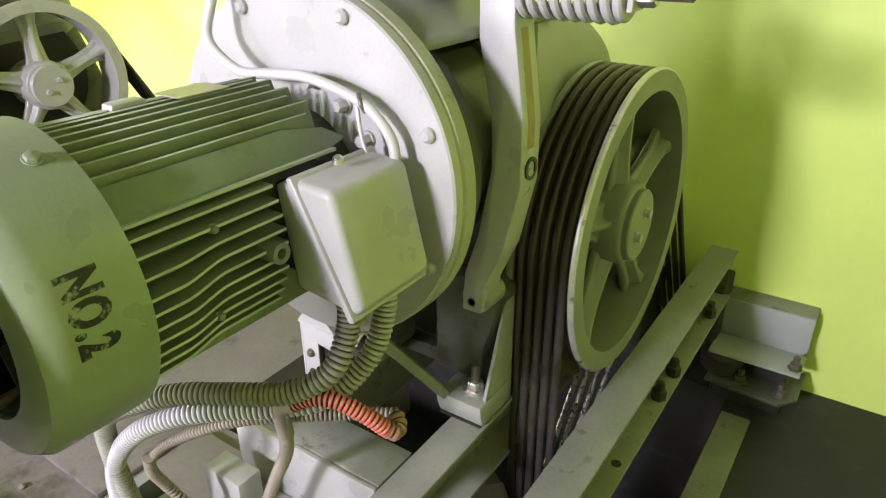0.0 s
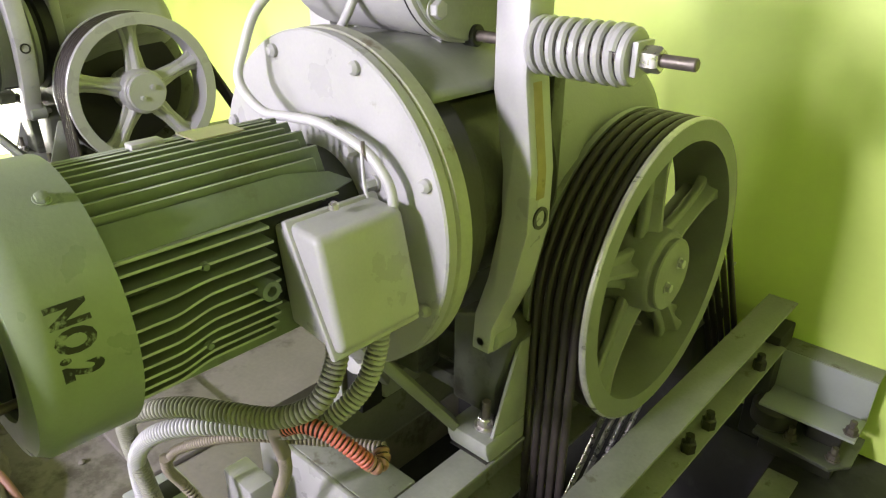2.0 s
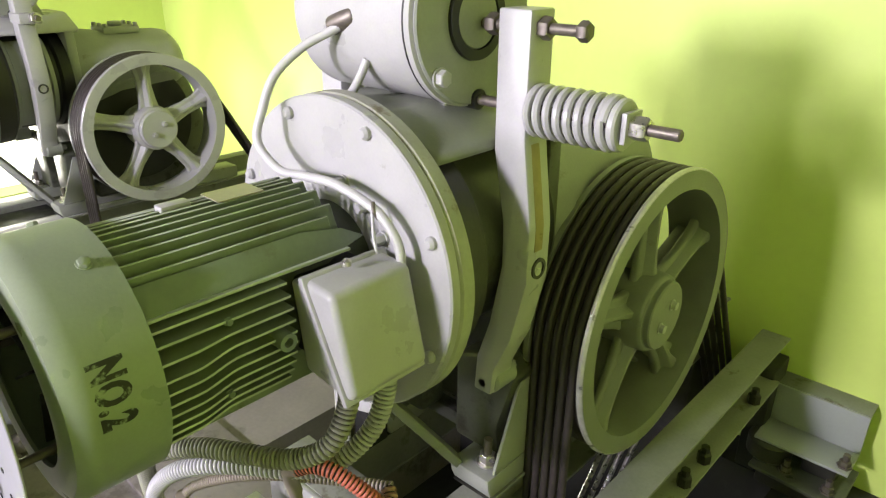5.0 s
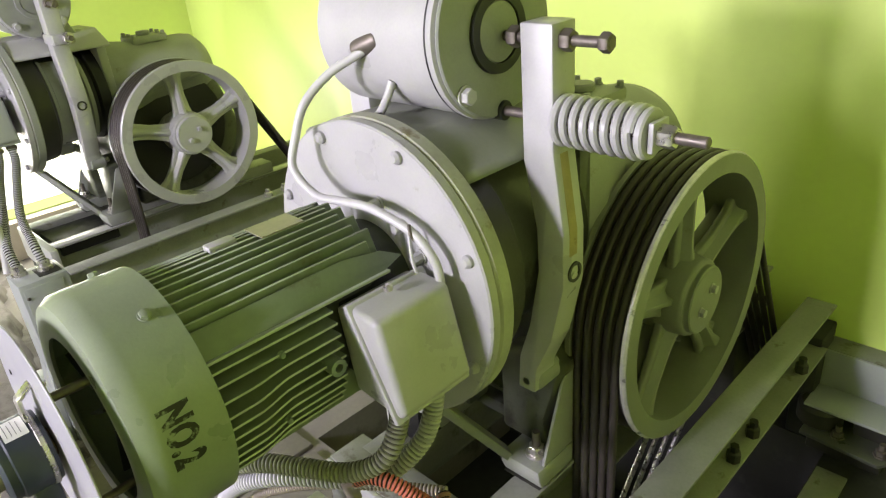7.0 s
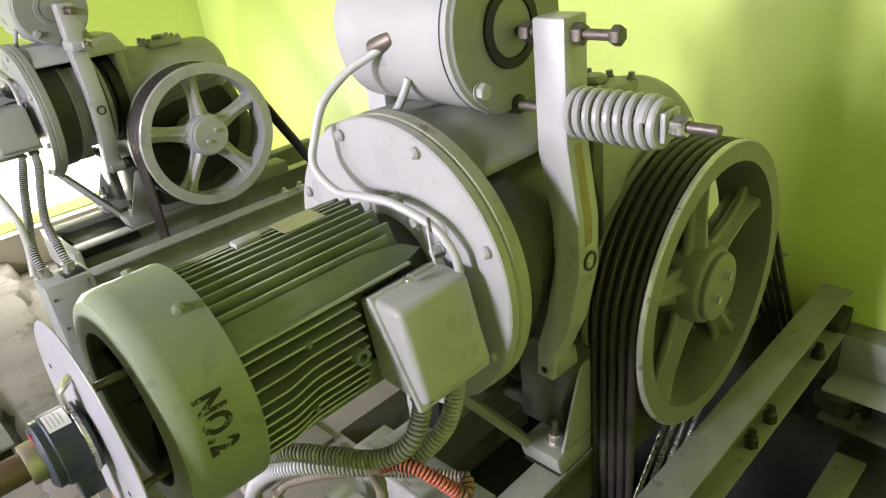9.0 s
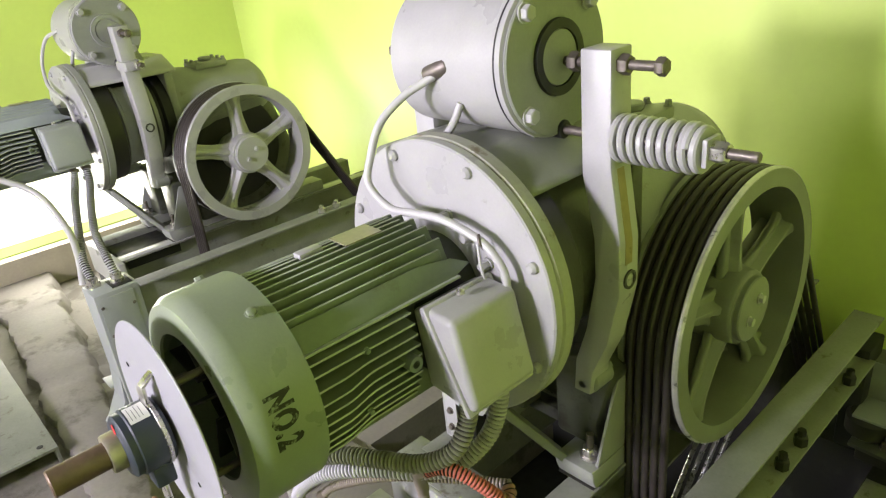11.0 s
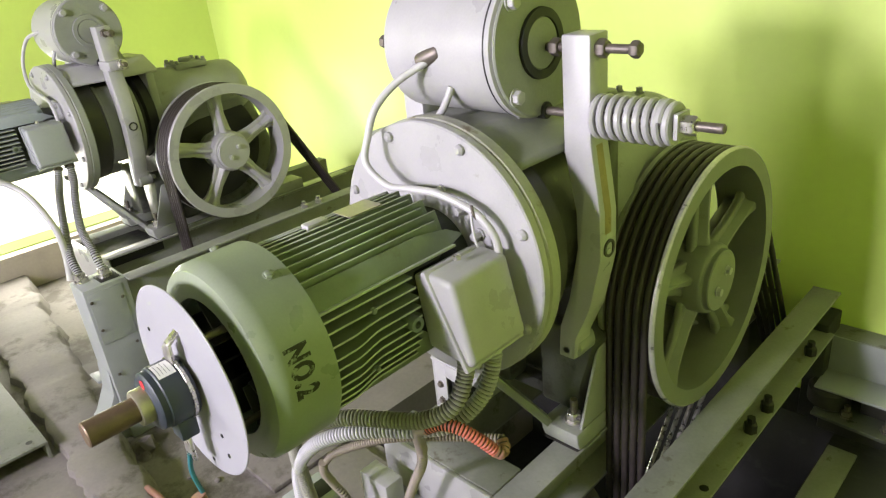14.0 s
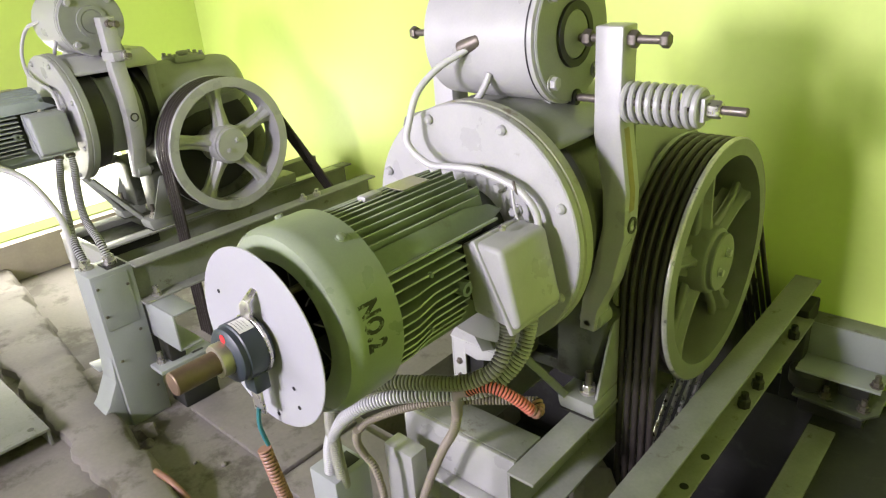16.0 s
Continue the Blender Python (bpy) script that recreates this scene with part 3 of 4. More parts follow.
        part("eye_pin", cyl("x", (AX + s * 0.268, ay + 0.006, 1.012), 0.010, 0, s * 0.006, 16, 0.001), PAINT, arm)
        part("adjusting_bolt", cyl("x", (AX, by + 0.012, 1.410), 0.0085, s * 0.14, s * 0.335, 20, 0.001), BARE, arm, "bare steel adjusting bolt")
        part("bolt_head", lathe([(0.014, s * 0.318), (0.0155, s * 0.321), (0.0155, s * 0.331), (0.013, s * 0.334)], "x", (AX, by + 0.012, 1.410), 6), BARE, arm)
        part("lock_nut", lathe([(0.016, s * 0.252), (0.0175, s * 0.255), (0.0175, s * 0.267), (0.015, s * 0.27)], "x", (AX, by + 0.012, 1.410), 6), BARE, arm)
        part("inner_nut", lathe([(0.016, s * 0.152), (0.0175, s * 0.155), (0.0175, s * 0.167), (0.015, s * 0.17)], "x", (AX, by + 0.012, 1.410), 6), BARE, arm)
        if second and s == 1:
            part("arm_clevis", box(AX + 0.185, AX + 0.30, 0.918, 0.998, 1.262, 1.300, 0.006), PAINT, arm)
            part("clevis_nut", lathe([(0.019, 0.30), (0.021, 0.303), (0.021, 0.322), (0.018, 0.325)], "x", (AX, ay + 0.02, 1.285), 6), BRIGHT, arm)
            part("clevis_stud", cyl("x", (AX, ay + 0.02, 1.285), 0.010, 0.30, 0.345, 16, 0.001), BARE, arm)
        if not sprung:
            continue
        part("spring_rod", cyl("x", (AX, ay, 1.289), 0.0085, s * 0.10, s * 0.49, 20, 0.002), BARE, arm, "threaded dark steel spring rod")
        part("spring_seat", cyl("x", (AX, ay, 1.289), 0.038, s * 0.395, s * 0.408, 40, 0.003), PAINT, arm)
        part("spring_nut", lathe([(0.016, s * 0.418), (0.0175, s * 0.42), (0.0175, s * 0.44), (0.015, s * 0.443)], "x", (AX, ay, 1.289), 6), BRIGHT, arm)
        part("square_washer", box(AX + s * 0.415 - 0.004, AX + s * 0.415 + 0.004, ay - 0.022, ay + 0.022, 1.267, 1.311, 0.001), PAINT, arm)
        turns, coil = 8.5, []
        for k in range(int(turns * 16) + 1):
            a = 2 * math.pi * k / 16
            coil.append((AX + s * (0.259 + 0.130 * min(1.0, max(0.0, k - 8) / (turns * 16 - 20))), ay + 0.0355 * math.cos(a), 1.289 + 0.0355 * math.sin(a)))
        part("coil_spring", tube(coil, 0.0067, 0.011, 8), PAINT, arm, "grey painted coil spring")
    part("drum_rod_eye", cyl("x", (AX, ay, 1.289), 0.017, 0.115, 0.14, 20, 0.002), RUBBER, root)
    # gear case
    case = lathe([(0.12, 1.10), (0.175, 1.12), (0.185, 1.20), (0.17, 1.30), (0.163, 1.55), (0.155, 1.59), (0.125, 1.62), (0.0, 1.63)], "y", (AX, 0, AZ), 64)
    part("gear_case_top", case, PAINT_CAST, root, "grey cast iron worm gear case")
    part("gear_case_body", prism([(1.12, 0.50), (1.70, 0.50), (1.70, 0.70), (1.60, 1.02), (1.16, 1.05), (1.12, 0.75)], "x", AX - 0.17, AX + 0.150, 0.02, None, 3), OILY_SHADED, root)
    part("inspection_cover", box(AX - 0.07, AX + 0.07, 1.30, 1.46, AZ + 0.155, AZ + 0.185, 0.008), PAINT_CAST, root)
    for dx in (-0.058, 0.0, 0.058):
        for y in (1.314, 1.446):
            part("cover_screw", hexhead("z", (AX + dx, y, AZ + 0.185), 0.009, 0.014), PAINT_CAST, root)
    part("filler_cap", cyl("z", (AX, 1.38, AZ + 0.185), 0.03, 0, 0.018, 24, 0.004), PAINT_CAST, root)
    part("case_rib", prism([(1.15, 0.96), (1.58, 1.02), (1.58, 1.035), (1.15, 0.985)], "x", AX + 0.14, AX + 0.17, 0.004), PAINT_CAST, root)
    part("main_shaft", cyl("x", (0, SHY, SHZ), 0.07, AX, SHX - 0.01, 40, 0.004), PAINT_CAST, root)
    part("gear_wheel_cover", cyl("x", (0, SHY, SHZ), 0.275, AX - 0.12, AX + 0.155, 64, 0.02), DARK, root)
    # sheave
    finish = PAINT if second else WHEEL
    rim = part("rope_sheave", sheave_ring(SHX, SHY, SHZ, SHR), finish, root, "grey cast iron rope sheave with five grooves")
    part("grooved_tread", groove_ring(SHX, SHY, SHZ, SHR), GROOVE, rim, "greasy brown rope grooves")
    if not second:
        part("worn_edge", lathe([(SHR - 0.0045, 0.0004), (SHR - 0.0005, -0.0032), (SHR + 0.0006, -0.005), (SHR + 0.0006, -0.0105), (SHR - 0.003, -0.0105)], "x", (SHX, SHY, SHZ), 96, None, True), WORN, rim, "rubbed bright rim edge")
    for k in range(5):
        part("spoke", spoke(SHX, SHY, SHZ, 0.06, SHR - 0.04, 21 + 72 * k), finish, rim)
    part("hub", lathe([(0.0, -0.13), (0.095, -0.13), (0.095, -0.05), (0.092, -0.018), (0.089, -0.012), (0.086, -0.010), (0.082, -0.010), (0.080, -0.008), (0.080, 0.003), (0.077, 0.006), (0.0, 0.006)], "x", (SHX, SHY, SHZ), 48), finish, rim)
    for y, z in ((-0.024, -0.020), (0.024, 0.020)):
        part("hub_bolt", hexhead("x", (SHX + 0.006, SHY + y, SHZ + z), 0.0105, 0.012), PAINT, rim)
    # feet
    for s in (1, -1):
        xa, xb = (AX + 0.098, AX + 0.203) if s > 0 else (AX - 0.203, AX - 0.098)
        foot = prism([(0.932, 0.528), (1.06, 0.528), (1.06, 0.474), (0.945, 0.474), (0.935, 0.50)], "x", xa, xb, 0.006)
        ft = part("machine_foot", foot, PAINT_CAST, root, "grey cast machine foot")
        part("foot_shim", box(xa + 0.004, xb - 0.004, 0.94, 1.055, 0.4722, 0.4738, 0.0003), DARK, ft)
        web = prism([(AX + s * 0.05, 0.53), (AX + s * 0.175, 0.53), (AX + s * 0.165, 0.60), (AX + s * 0.205, 0.74), (AX + s * 0.15, 0.78), (AX + s * 0.05, 0.74)], "y", 1.0, 1.075, 0.012)
        part("foot_column", web, OILY_SHADED, ft, "oily casting rising from the foot, darkened for shade")
        part("foot_bolt", cyl("z", (AX + s * 0.164, 0.978, 0.528), 0.009, 0, 0.062, 16, 0.001), BARE, ft, "steel foundation bolt")
        part("foot_nut", lathe([(0.0175, 0.006), (0.0185, 0.009), (0.0185, 0.022), (0.016, 0.025)], "z", (AX + s * 0.164, 0.978, 0.528), 6), BRIGHT, ft)
        part("foot_washer", cyl("z", (AX + s * 0.164, 0.978, 0.528), 0.024, 0, 0.006, 24, 0.001), BRIGHT, ft)
        part("rear_foot", box(AX + s * 0.10 - (0.0 if s > 0 else 0.105), AX + s * 0.10 + (0.105 if s > 0 else 0.0), 1.55, 1.78, 0.475, 0.53, 0.006), PAINT_CAST, root)
    for s in (1, -1):
        part("foot_web", prism([(0.955, 0.528), (1.06, 0.528), (1.06, 0.72), (1.03, 0.72)], "x", AX + s * 0.197 - 0.004, AX + s * 0.197 + 0.004, 0.002), PAINT_CAST, root)
    for s in (1, -1):
        a, b = Vector((AX + s * 0.035, 0.792, 0.742)), Vector((AX + s * 0.108, 0.944, 0.522))
        bar = box(-0.019, 0.019, -0.010, 0.010, 0.0, (b - a).length, 0.004)
        bar.transform(Matrix.Translation(a) @ (b - a).to_track_quat("Z", "Y").to_matrix().to_4x4())
        part("base_strut", bar, WHEEL if not second else PAINT_CAST, root, "flat cast strut from flange to foot")
    part("base_tie", box(AX - 0.097, AX + 0.097, 1.062, 1.10, 0.49, 0.526, 0.004), OILY_SHADED, root)
    part("drum_band", lathe([(0.188, 0.885), (0.1935, 0.887), (0.1935, 1.0), (0.188, 1.002)], "y", (AX, 0, AZ), 64, None, True), DARK, root, "dull band of the brake drum")
    return root


SHEAVE1, SHEAVE2 = (-0.518, 1.393, 0.773, 0.334), (-0.48, 1.345, 0.812, 0.316)
machine = build_machine("grey elevator traction machine with finned motor, spring brake and rope sheave", "traction machines", SHEAVE1, False)
machine2 = build_machine("second grey elevator traction machine with light rope sheave by the doorway", "traction machines", SHEAVE2, True)
DX2, DY2, DZ2 = -2.35, 0.02, -0.005
machine2.matrix_basis = pose(DX2, DY2, DZ2) @ machine2.matrix_basis


# ---- ropes ----
def ropes(sheave, dx, dy, dz, group):
    SHX, SHY, SHZ, SHR = sheave
    SHZ += dz
    for k in range(5):
        x = SHX - 0.0255 - 0.0222 * k + dx
        r = SHR - 0.0095
        pts = [(x, SHY + dy - r, FLOOR - (0.69 if dx == 0 else 0.0)), (x, SHY + dy - r, 0.3), (x, SHY + dy - r, SHZ - 0.05)]
        for a in range(180, 25, -10):
            pts.append((x, SHY + dy + r * math.cos(radians(a)), SHZ + r * math.sin(radians(a))))
        e = Vector(pts[-1])
        way = Vector((0, 0.5, -0.866))
        pts.append(e + way * 0.1)
        pts.append(e + way * (0.95 if dx == 0 else 0.72))
        ob = part("hoisting_rope", tube(pts, 0.0088, 0.02, 10), ROPE)
        tagged(ob, "dark greasy steel hoisting rope over the sheave", "rope", group, "thing")


ropes(SHEAVE1, 0, 0, 0, "hoisting ropes")
ropes(SHEAVE2, DX2, DY2, DZ2, "hoisting ropes")
for k in range(4):
    x = SHEAVE1[0] - 0.03 - 0.0225 * k
    ob = part("hoisting_rope", tube([(x, 1.42, 0.398), (x, 1.24, 0.20), (x, 1.02, -0.04), (x, 0.80, -0.28), (x, 0.6, -0.5)], 0.0065, 0.02, 8), ROPE_BRIGHT)
    tagged(ob, "steel rope running down below the sheave, brightened for its glint", "rope", "lower ropes", "thing")


# ---- bearing beams ----
def channel(name, x, y0, y1, z, depth, flange, side, label, thick=0.009):
    """A steel channel along y: top at z, web at x, flanges to one side."""
    s = side
    root = thing(name, (x, (y0 + y1) / 2, z - depth), label, "steel beam")
    a, c = sorted((x, x + s * flange))
    part("top_flange", box(a, c, y0, y1, z - thick, z, 0.002), STEEL, root)
    part("bottom_flange", box(a, c, y0, y1, z - depth, z - depth + thick, 0.002), STEEL, root)
    a, c = sorted((x + s * 0.001, x + s * thick))
    part("web", box(a, c, y0 + 0.001, y1 - 0.001, z - depth + thick, z - thick, 0), STEEL, root)
    return root


beam = channel("channel_beam", -0.505, -0.6, 2.15, 0.427, 0.17, 0.086, 1, "grey painted steel channel beam beside the ropes")
# Bolt holes are thin black discs that stand for their dark inside.
for y in (1.079, 1.218):
    part("bolt_hole", cyl("z", (-0.445, y, 0.2655), 0.012, 0, 0.0012, 20, 0.0002), BLACK, beam, "black disc for the dark of an empty bolt hole")
for y in (1.50, 1.62, 1.98):
    part("beam_nut", lathe([(0.019, 0), (0.019, 0.028), (0.012, 0.032), (0.012, 0.05)], "z", (-0.442, y, 0.265), 6), DARK, beam, "dark greasy nut")
channel("channel_beam", AX + 0.13, 0.665, 2.2, 0.472, 0.15, 0.075, 1, "grey steel channel bearing the machine's foot")
channel("channel_beam", AX - 0.13, 0.78, 2.2, 0.472, 0.15, 0.075, -1, "grey steel channel bearing the machine's foot")
side = channel("channel_beam", -2.49, 0.62, 1.88, 0.572, 0.17, 0.07, 1, "pale grey steel channel beam beside the second machine")
for s in (1, -1):
    channel("channel_beam", AX + DX2 + s * 0.13, 0.72, 2.2, 0.467, 0.15, 0.075, s, "grey steel channel bearing the second machine")


# ---- encoder and its disc on the first machine's tail ----
def build_encoder():
    disc = part("encoder_disc", cyl("y", (AX, 0, AZ), 0.163, 0.188, 0.191, 96, 0.001), WHITE, machine, "thin white painted steel disc")
    for a, r in ((-42, 0.10), (-52, 0.13), (150, 0.12), (-85, 0.145)):
        part("disc_hole", cyl("y", (AX + r * math.cos(radians(a)), 0.1875, AZ + r * math.sin(radians(a))), 0.004, -0.0006, 0.0, 12, 0.0001), BLACK, disc)
    for a in (0, 120, 240):
        part("disc_spacer", cyl("y", (AX + 0.10 * math.cos(radians(a + 60)), 0, AZ + 0.10 * math.sin(radians(a + 60))), 0.006, 0.191, 0.30, 12, 0.001), BARE, disc)
    enc = part("encoder", lathe([(0.0, 0.112), (0.040, 0.112), (0.047, 0.117), (0.047, 0.126), (0.050, 0.128), (0.050, 0.166), (0.048, 0.172), (0.0, 0.172)], "y", (AX, 0, AZ), 56), ENC, machine, "dark slate round encoder housing")
    part("encoder_rim", lathe([(0.0505, 0.160), (0.052, 0.161), (0.052, 0.166), (0.0505, 0.167)], "y", (AX, 0, AZ), 56, None, True), BRIGHT, enc)
    part("clamp_ring", lathe([(0.0195, 0.094), (0.027, 0.094), (0.0285, 0.097), (0.0285, 0.113), (0.0195, 0.113)], "y", (AX, 0, AZ), 40, None, True), BRASS, enc, "yellowed brass clamp ring")
    part("tail_shaft", cyl("y", (AX, 0, AZ), 0.0195, 0.020, 0.188, 36, 0.002), RUST, enc, "brown oily motor shaft end")
    part("red_mark", cyl("y", (AX + 0.004, 0.112, AZ + 0.035), 0.0075, -0.0006, 0.0, 20, 0.0001), material("red_sticker", (0.6, 0.02, 0.03), 0.5), enc)
    lab = bmesh.new()
    rows = []
    for k in range(9):
        a = radians(58 + 5 * k)
        rows.append([lab.verts.new((AX + 0.0506 * math.cos(a), y, AZ + 0.0506 * math.sin(a))) for y in (0.130, 0.157)])
    for a, b in zip(rows, rows[1:]):
        lab.faces.new((a[0], a[1], b[1], b[0]))
    part("paper_label", lab, LABEL, enc, "small white paper label")
    for k, y in enumerate((0.134, 0.139, 0.144, 0.149)):
        bar = bmesh.new()
        rows = []
        for q in range(7):
            a = radians(64 + (5 - (k % 2)) * q)
            rows.append([bar.verts.new((AX + 0.0508 * math.cos(a), y + d, AZ + 0.0508 * math.sin(a))) for d in (0, 0.0009)])
        for a, b in zip(rows, rows[1:]):
            bar.faces.new((a[0], a[1], b[1], b[0]))
        part("print_line", bar, GREYINK, enc)
    clip = prism([(AX - 0.012, AZ + 0.045), (AX + 0.018, AZ + 0.050), (AX + 0.020, AZ + 0.082), (AX + 0.006, AZ + 0.085), (AX - 0.010, AZ + 0.072)], "y", 0.158, 0.163, 0.001)
    part("torque_clip", clip, BRIGHT, enc, "bent sheet metal torque clip")
    part("clip_tab", prism([(0.160, AZ + 0.078), (0.188, AZ + 0.10), (0.188, AZ + 0.104), (0.158, AZ + 0.083)], "x", AX + 0.002, AX + 0.018, 0.0008), BRIGHT, enc)
    part("clip_foot", box(AX + 0.0, AX + 0.02, 0.184, 0.188, AZ + 0.09, AZ + 0.118, 0.001), BRIGHT, enc)
    part("clip_screw", hexhead("y", (AX + 0.01, 0.184, AZ + 0.111), 0.004, 0.004, None, -1), BRIGHT, enc)
    part("cable_outlet", box(AX - 0.004, AX + 0.030, 0.135, 0.165, AZ - 0.075, AZ - 0.04, 0.004), ENC, enc)
    part("terminal_lug", box(AX - 0.010, AX + 0.022, 0.146, 0.152, AZ - 0.125, AZ - 0.072, 0.003), BRIGHT, enc)
    part("lead_wire", tube([(AX + 0.008, 0.145, AZ - 0.115), (AX + 0.008, 0.14, AZ - 0.15), (AX + 0.016, 0.145, AZ - 0.195)], 0.004, 0.006, 8), TEAL, enc, "teal insulated lead")

    enc.matrix_basis = Matrix.Translation((0, 0.010, 0))


build_encoder()


def stencil():
    """Worn black stencilled lettering round the fan cowl."""
    fc = bpy.data.curves.new("lettering", "FONT")
    r, size = 0.1746, 0.052
    fc.offset = 0.0026
    angle = 24.5
    for ch, wide in (("N", 0.0275), ("O", 0.0285), (".", 0.011), ("2", 0.024)):
        fc.body, fc.size = ch, size
        fc.resolution_u = 3
        tmp = new("lettering", fc)
        bpy.context.view_layer.update()
        dg = bpy.context.evaluated_depsgraph_get()
        me = bpy.data.meshes.new_from_object(tmp.evaluated_get(dg))
        bpy.data.objects.remove(tmp)
        bm = bmesh.new()
        bm.from_mesh(me)
        bmesh.ops.triangulate(bm, faces=bm.faces[:])
        bmesh.ops.subdivide_edges(bm, edges=[e for e in bm.edges if e.calc_length() > 0.008], cuts=2, use_grid_fill=True)
        for v in bm.verts:
            a = radians(angle) - v.co.x * 0.64 / r
            v.co = Vector((AX + r * math.cos(a), 0.274 + v.co.y, AZ + r * math.sin(a)))
        part("stencil_letter", bm, INK, machine, "worn black stencilled letter")
        angle -= math.degrees(wide / r)


stencil()


# ---- cables and conduits round the first machine ----
def pipe(name, pts, r, mat, label, category="conduit", ridge=0.0, step=0.0035, group="", n=14):
    ob = part(name, tube(pts, r, step * (0.53 if ridge else 1.0), n, ridge), mat, None, "", 60)
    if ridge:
        ob.data.materials.append(GROOVE_SHADE)
    if "flexible" in name:
        a, c = Vector(pts[0]), Vector(pts[1])
        col = lathe([(r + 0.001, -0.002), (r + 0.004, 0.0), (r + 0.004, 0.012), (r + 0.001, 0.014)], "z", (0, 0, 0), 8)
        col.transform(Matrix.Translation(a) @ (c - a).to_track_quat("Z", "Y").to_matrix().to_4x4())
        part("end_fitting", col, BARE, ob, "dull steel end fitting")
    return tagged(ob, label, category, group, "thing")


pipe("brake_cable", [(-0.862, 0.812, 1.412), (-0.885, 0.795, 1.395), (-0.921, 0.76, 1.368), (-0.946, 0.72, 1.325), (-0.952, 0.695, 1.272), (-0.945, 0.676, 1.224), (-0.889, 0.675, 1.188),
                     (-0.830, 0.682, 1.188), (-0.766, 0.690, 1.188), (-0.695, 0.700, 1.167), (-0.662, 0.703, 1.145), (-0.640, 0.704, 1.115), (-0.632, 0.700, 1.07)],
     0.0075, CABLE, "grey brake cable looping down the flange", "cable", 0, 0.006)
gl = part("cable_gland", lathe([(0.015, -0.004), (0.016, 0.0), (0.016, 0.046), (0.014, 0.05)], "x", (0, 0, 0), 24), BARE, machine, "dull steel cable gland")
gl.matrix_parent_inverse = machine.matrix_basis.inverted() @ Matrix.Translation((-0.893, 0.806, 1.402)) @ Matrix.Rotation(radians(-22), 4, "Y") @ Matrix.Rotation(radians(12), 4, "Z")
pipe("cable_tie", [(-0.690, 0.700, 1.175), (-0.682, 0.694, 1.163), (-0.678, 0.700, 1.150)], 0.003, BARE, "wire tie round the brake cable", "cable tie", 0, 0.004)
pipe("ground_wire", [(-0.70, 0.706, 1.165), (-0.685, 0.695, 1.12), (-0.668, 0.69, 1.085), (-0.66, 0.69, 1.06)], 0.0028, CABLE, "thin grey wire beside the terminal box", "cable")

pipe("flexible_conduit", [(-0.632, 0.590, 0.950), (-0.632, 0.586, 0.90), (-0.640, 0.555, 0.845), (-0.690, 0.520, 0.812), (-0.770, 0.488, 0.796), (-0.846, 0.458, 0.782), (-0.92, 0.43, 0.75), (-0.99, 0.42, 0.70), (-1.03, 0.43, 0.62), (-1.06, 0.45, 0.50), (-1.075, 0.47, 0.37)],
     0.0165, CONDUIT_DARK, "olive grey corrugated flexible conduit from the terminal box", "conduit", 0.0035, 0.0026, "motor conduits")
pipe("flexible_conduit", [(-0.632, 0.665, 0.945), (-0.632, 0.662, 0.89), (-0.640, 0.635, 0.825), (-0.675, 0.585, 0.772), (-0.73, 0.540, 0.757), (-0.80, 0.50, 0.748), (-0.87, 0.465, 0.727), (-0.945, 0.440, 0.680), (-1.02, 0.435, 0.60), (-1.075, 0.445, 0.51), (-1.105, 0.455, 0.41)],
     0.0165, CONDUIT, "light grey corrugated flexible conduit", "conduit", 0.005, 0.0026, "motor conduits")
pipe("thin_conduit", [(-0.60, 0.640, 0.735), (-0.66, 0.610, 0.728), (-0.72, 0.575, 0.722), (-0.80, 0.530, 0.708), (-0.88, 0.500, 0.670), (-0.96, 0.480, 0.615), (-0.995, 0.475, 0.575)],
     0.0095, CONDUIT_TAN, "thin tan corrugated conduit", "conduit", 0.0032, 0.0022, "motor conduits")
pipe("grey_hose", [(-0.985, 0.465, 0.590), (-1.005, 0.475, 0.54), (-1.02, 0.50, 0.48), (-1.005, 0.52, 0.42), (-1.00, 0.53, 0.30), (-1.02, 0.53, 0.10), (-1.03, 0.53, -0.095)], 0.0105, CONDUIT_TAN, "tan hose hanging down to the floor", "conduit", 0.0025, 0.0028)
pipe("orange_conduit", [(-0.700, 0.535, 0.778), (-0.672, 0.545, 0.795), (-0.638, 0.560, 0.794), (-0.604, 0.580, 0.770), (-0.585, 0.597, 0.744)],
     0.0125, ORANGE, "orange-red corrugated conduit end", "conduit", 0.0032, 0.0022)
pipe("conduit_tail", [(-0.585, 0.597, 0.744), (-0.579, 0.606, 0.736), (-0.582, 0.619, 0.737), (-0.596, 0.629, 0.745)], 0.0125, PINK, "faded salmon end of the orange conduit", "conduit", 0.003, 0.003)
pipe("tan_conduit", [(-0.696, 0.536, 0.781), (-0.718, 0.532, 0.768), (-0.738, 0.545, 0.73), (-0.755, 0.562, 0.68)], 0.0125, CONDUIT_TAN, "smooth tan conduit elbow", "conduit")
pipe("tan_riser", [(-0.754, 0.561, 0.684), (-0.785, 0.580, 0.61), (-0.850, 0.600, 0.50), (-0.91, 0.60, 0.36), (-0.96, 0.60, 0.20), (-0.99, 0.60, -0.095)], 0.0115, CONDUIT_TAN, "tan corrugated riser from the floor", "conduit", 0.0038, 0.0026)
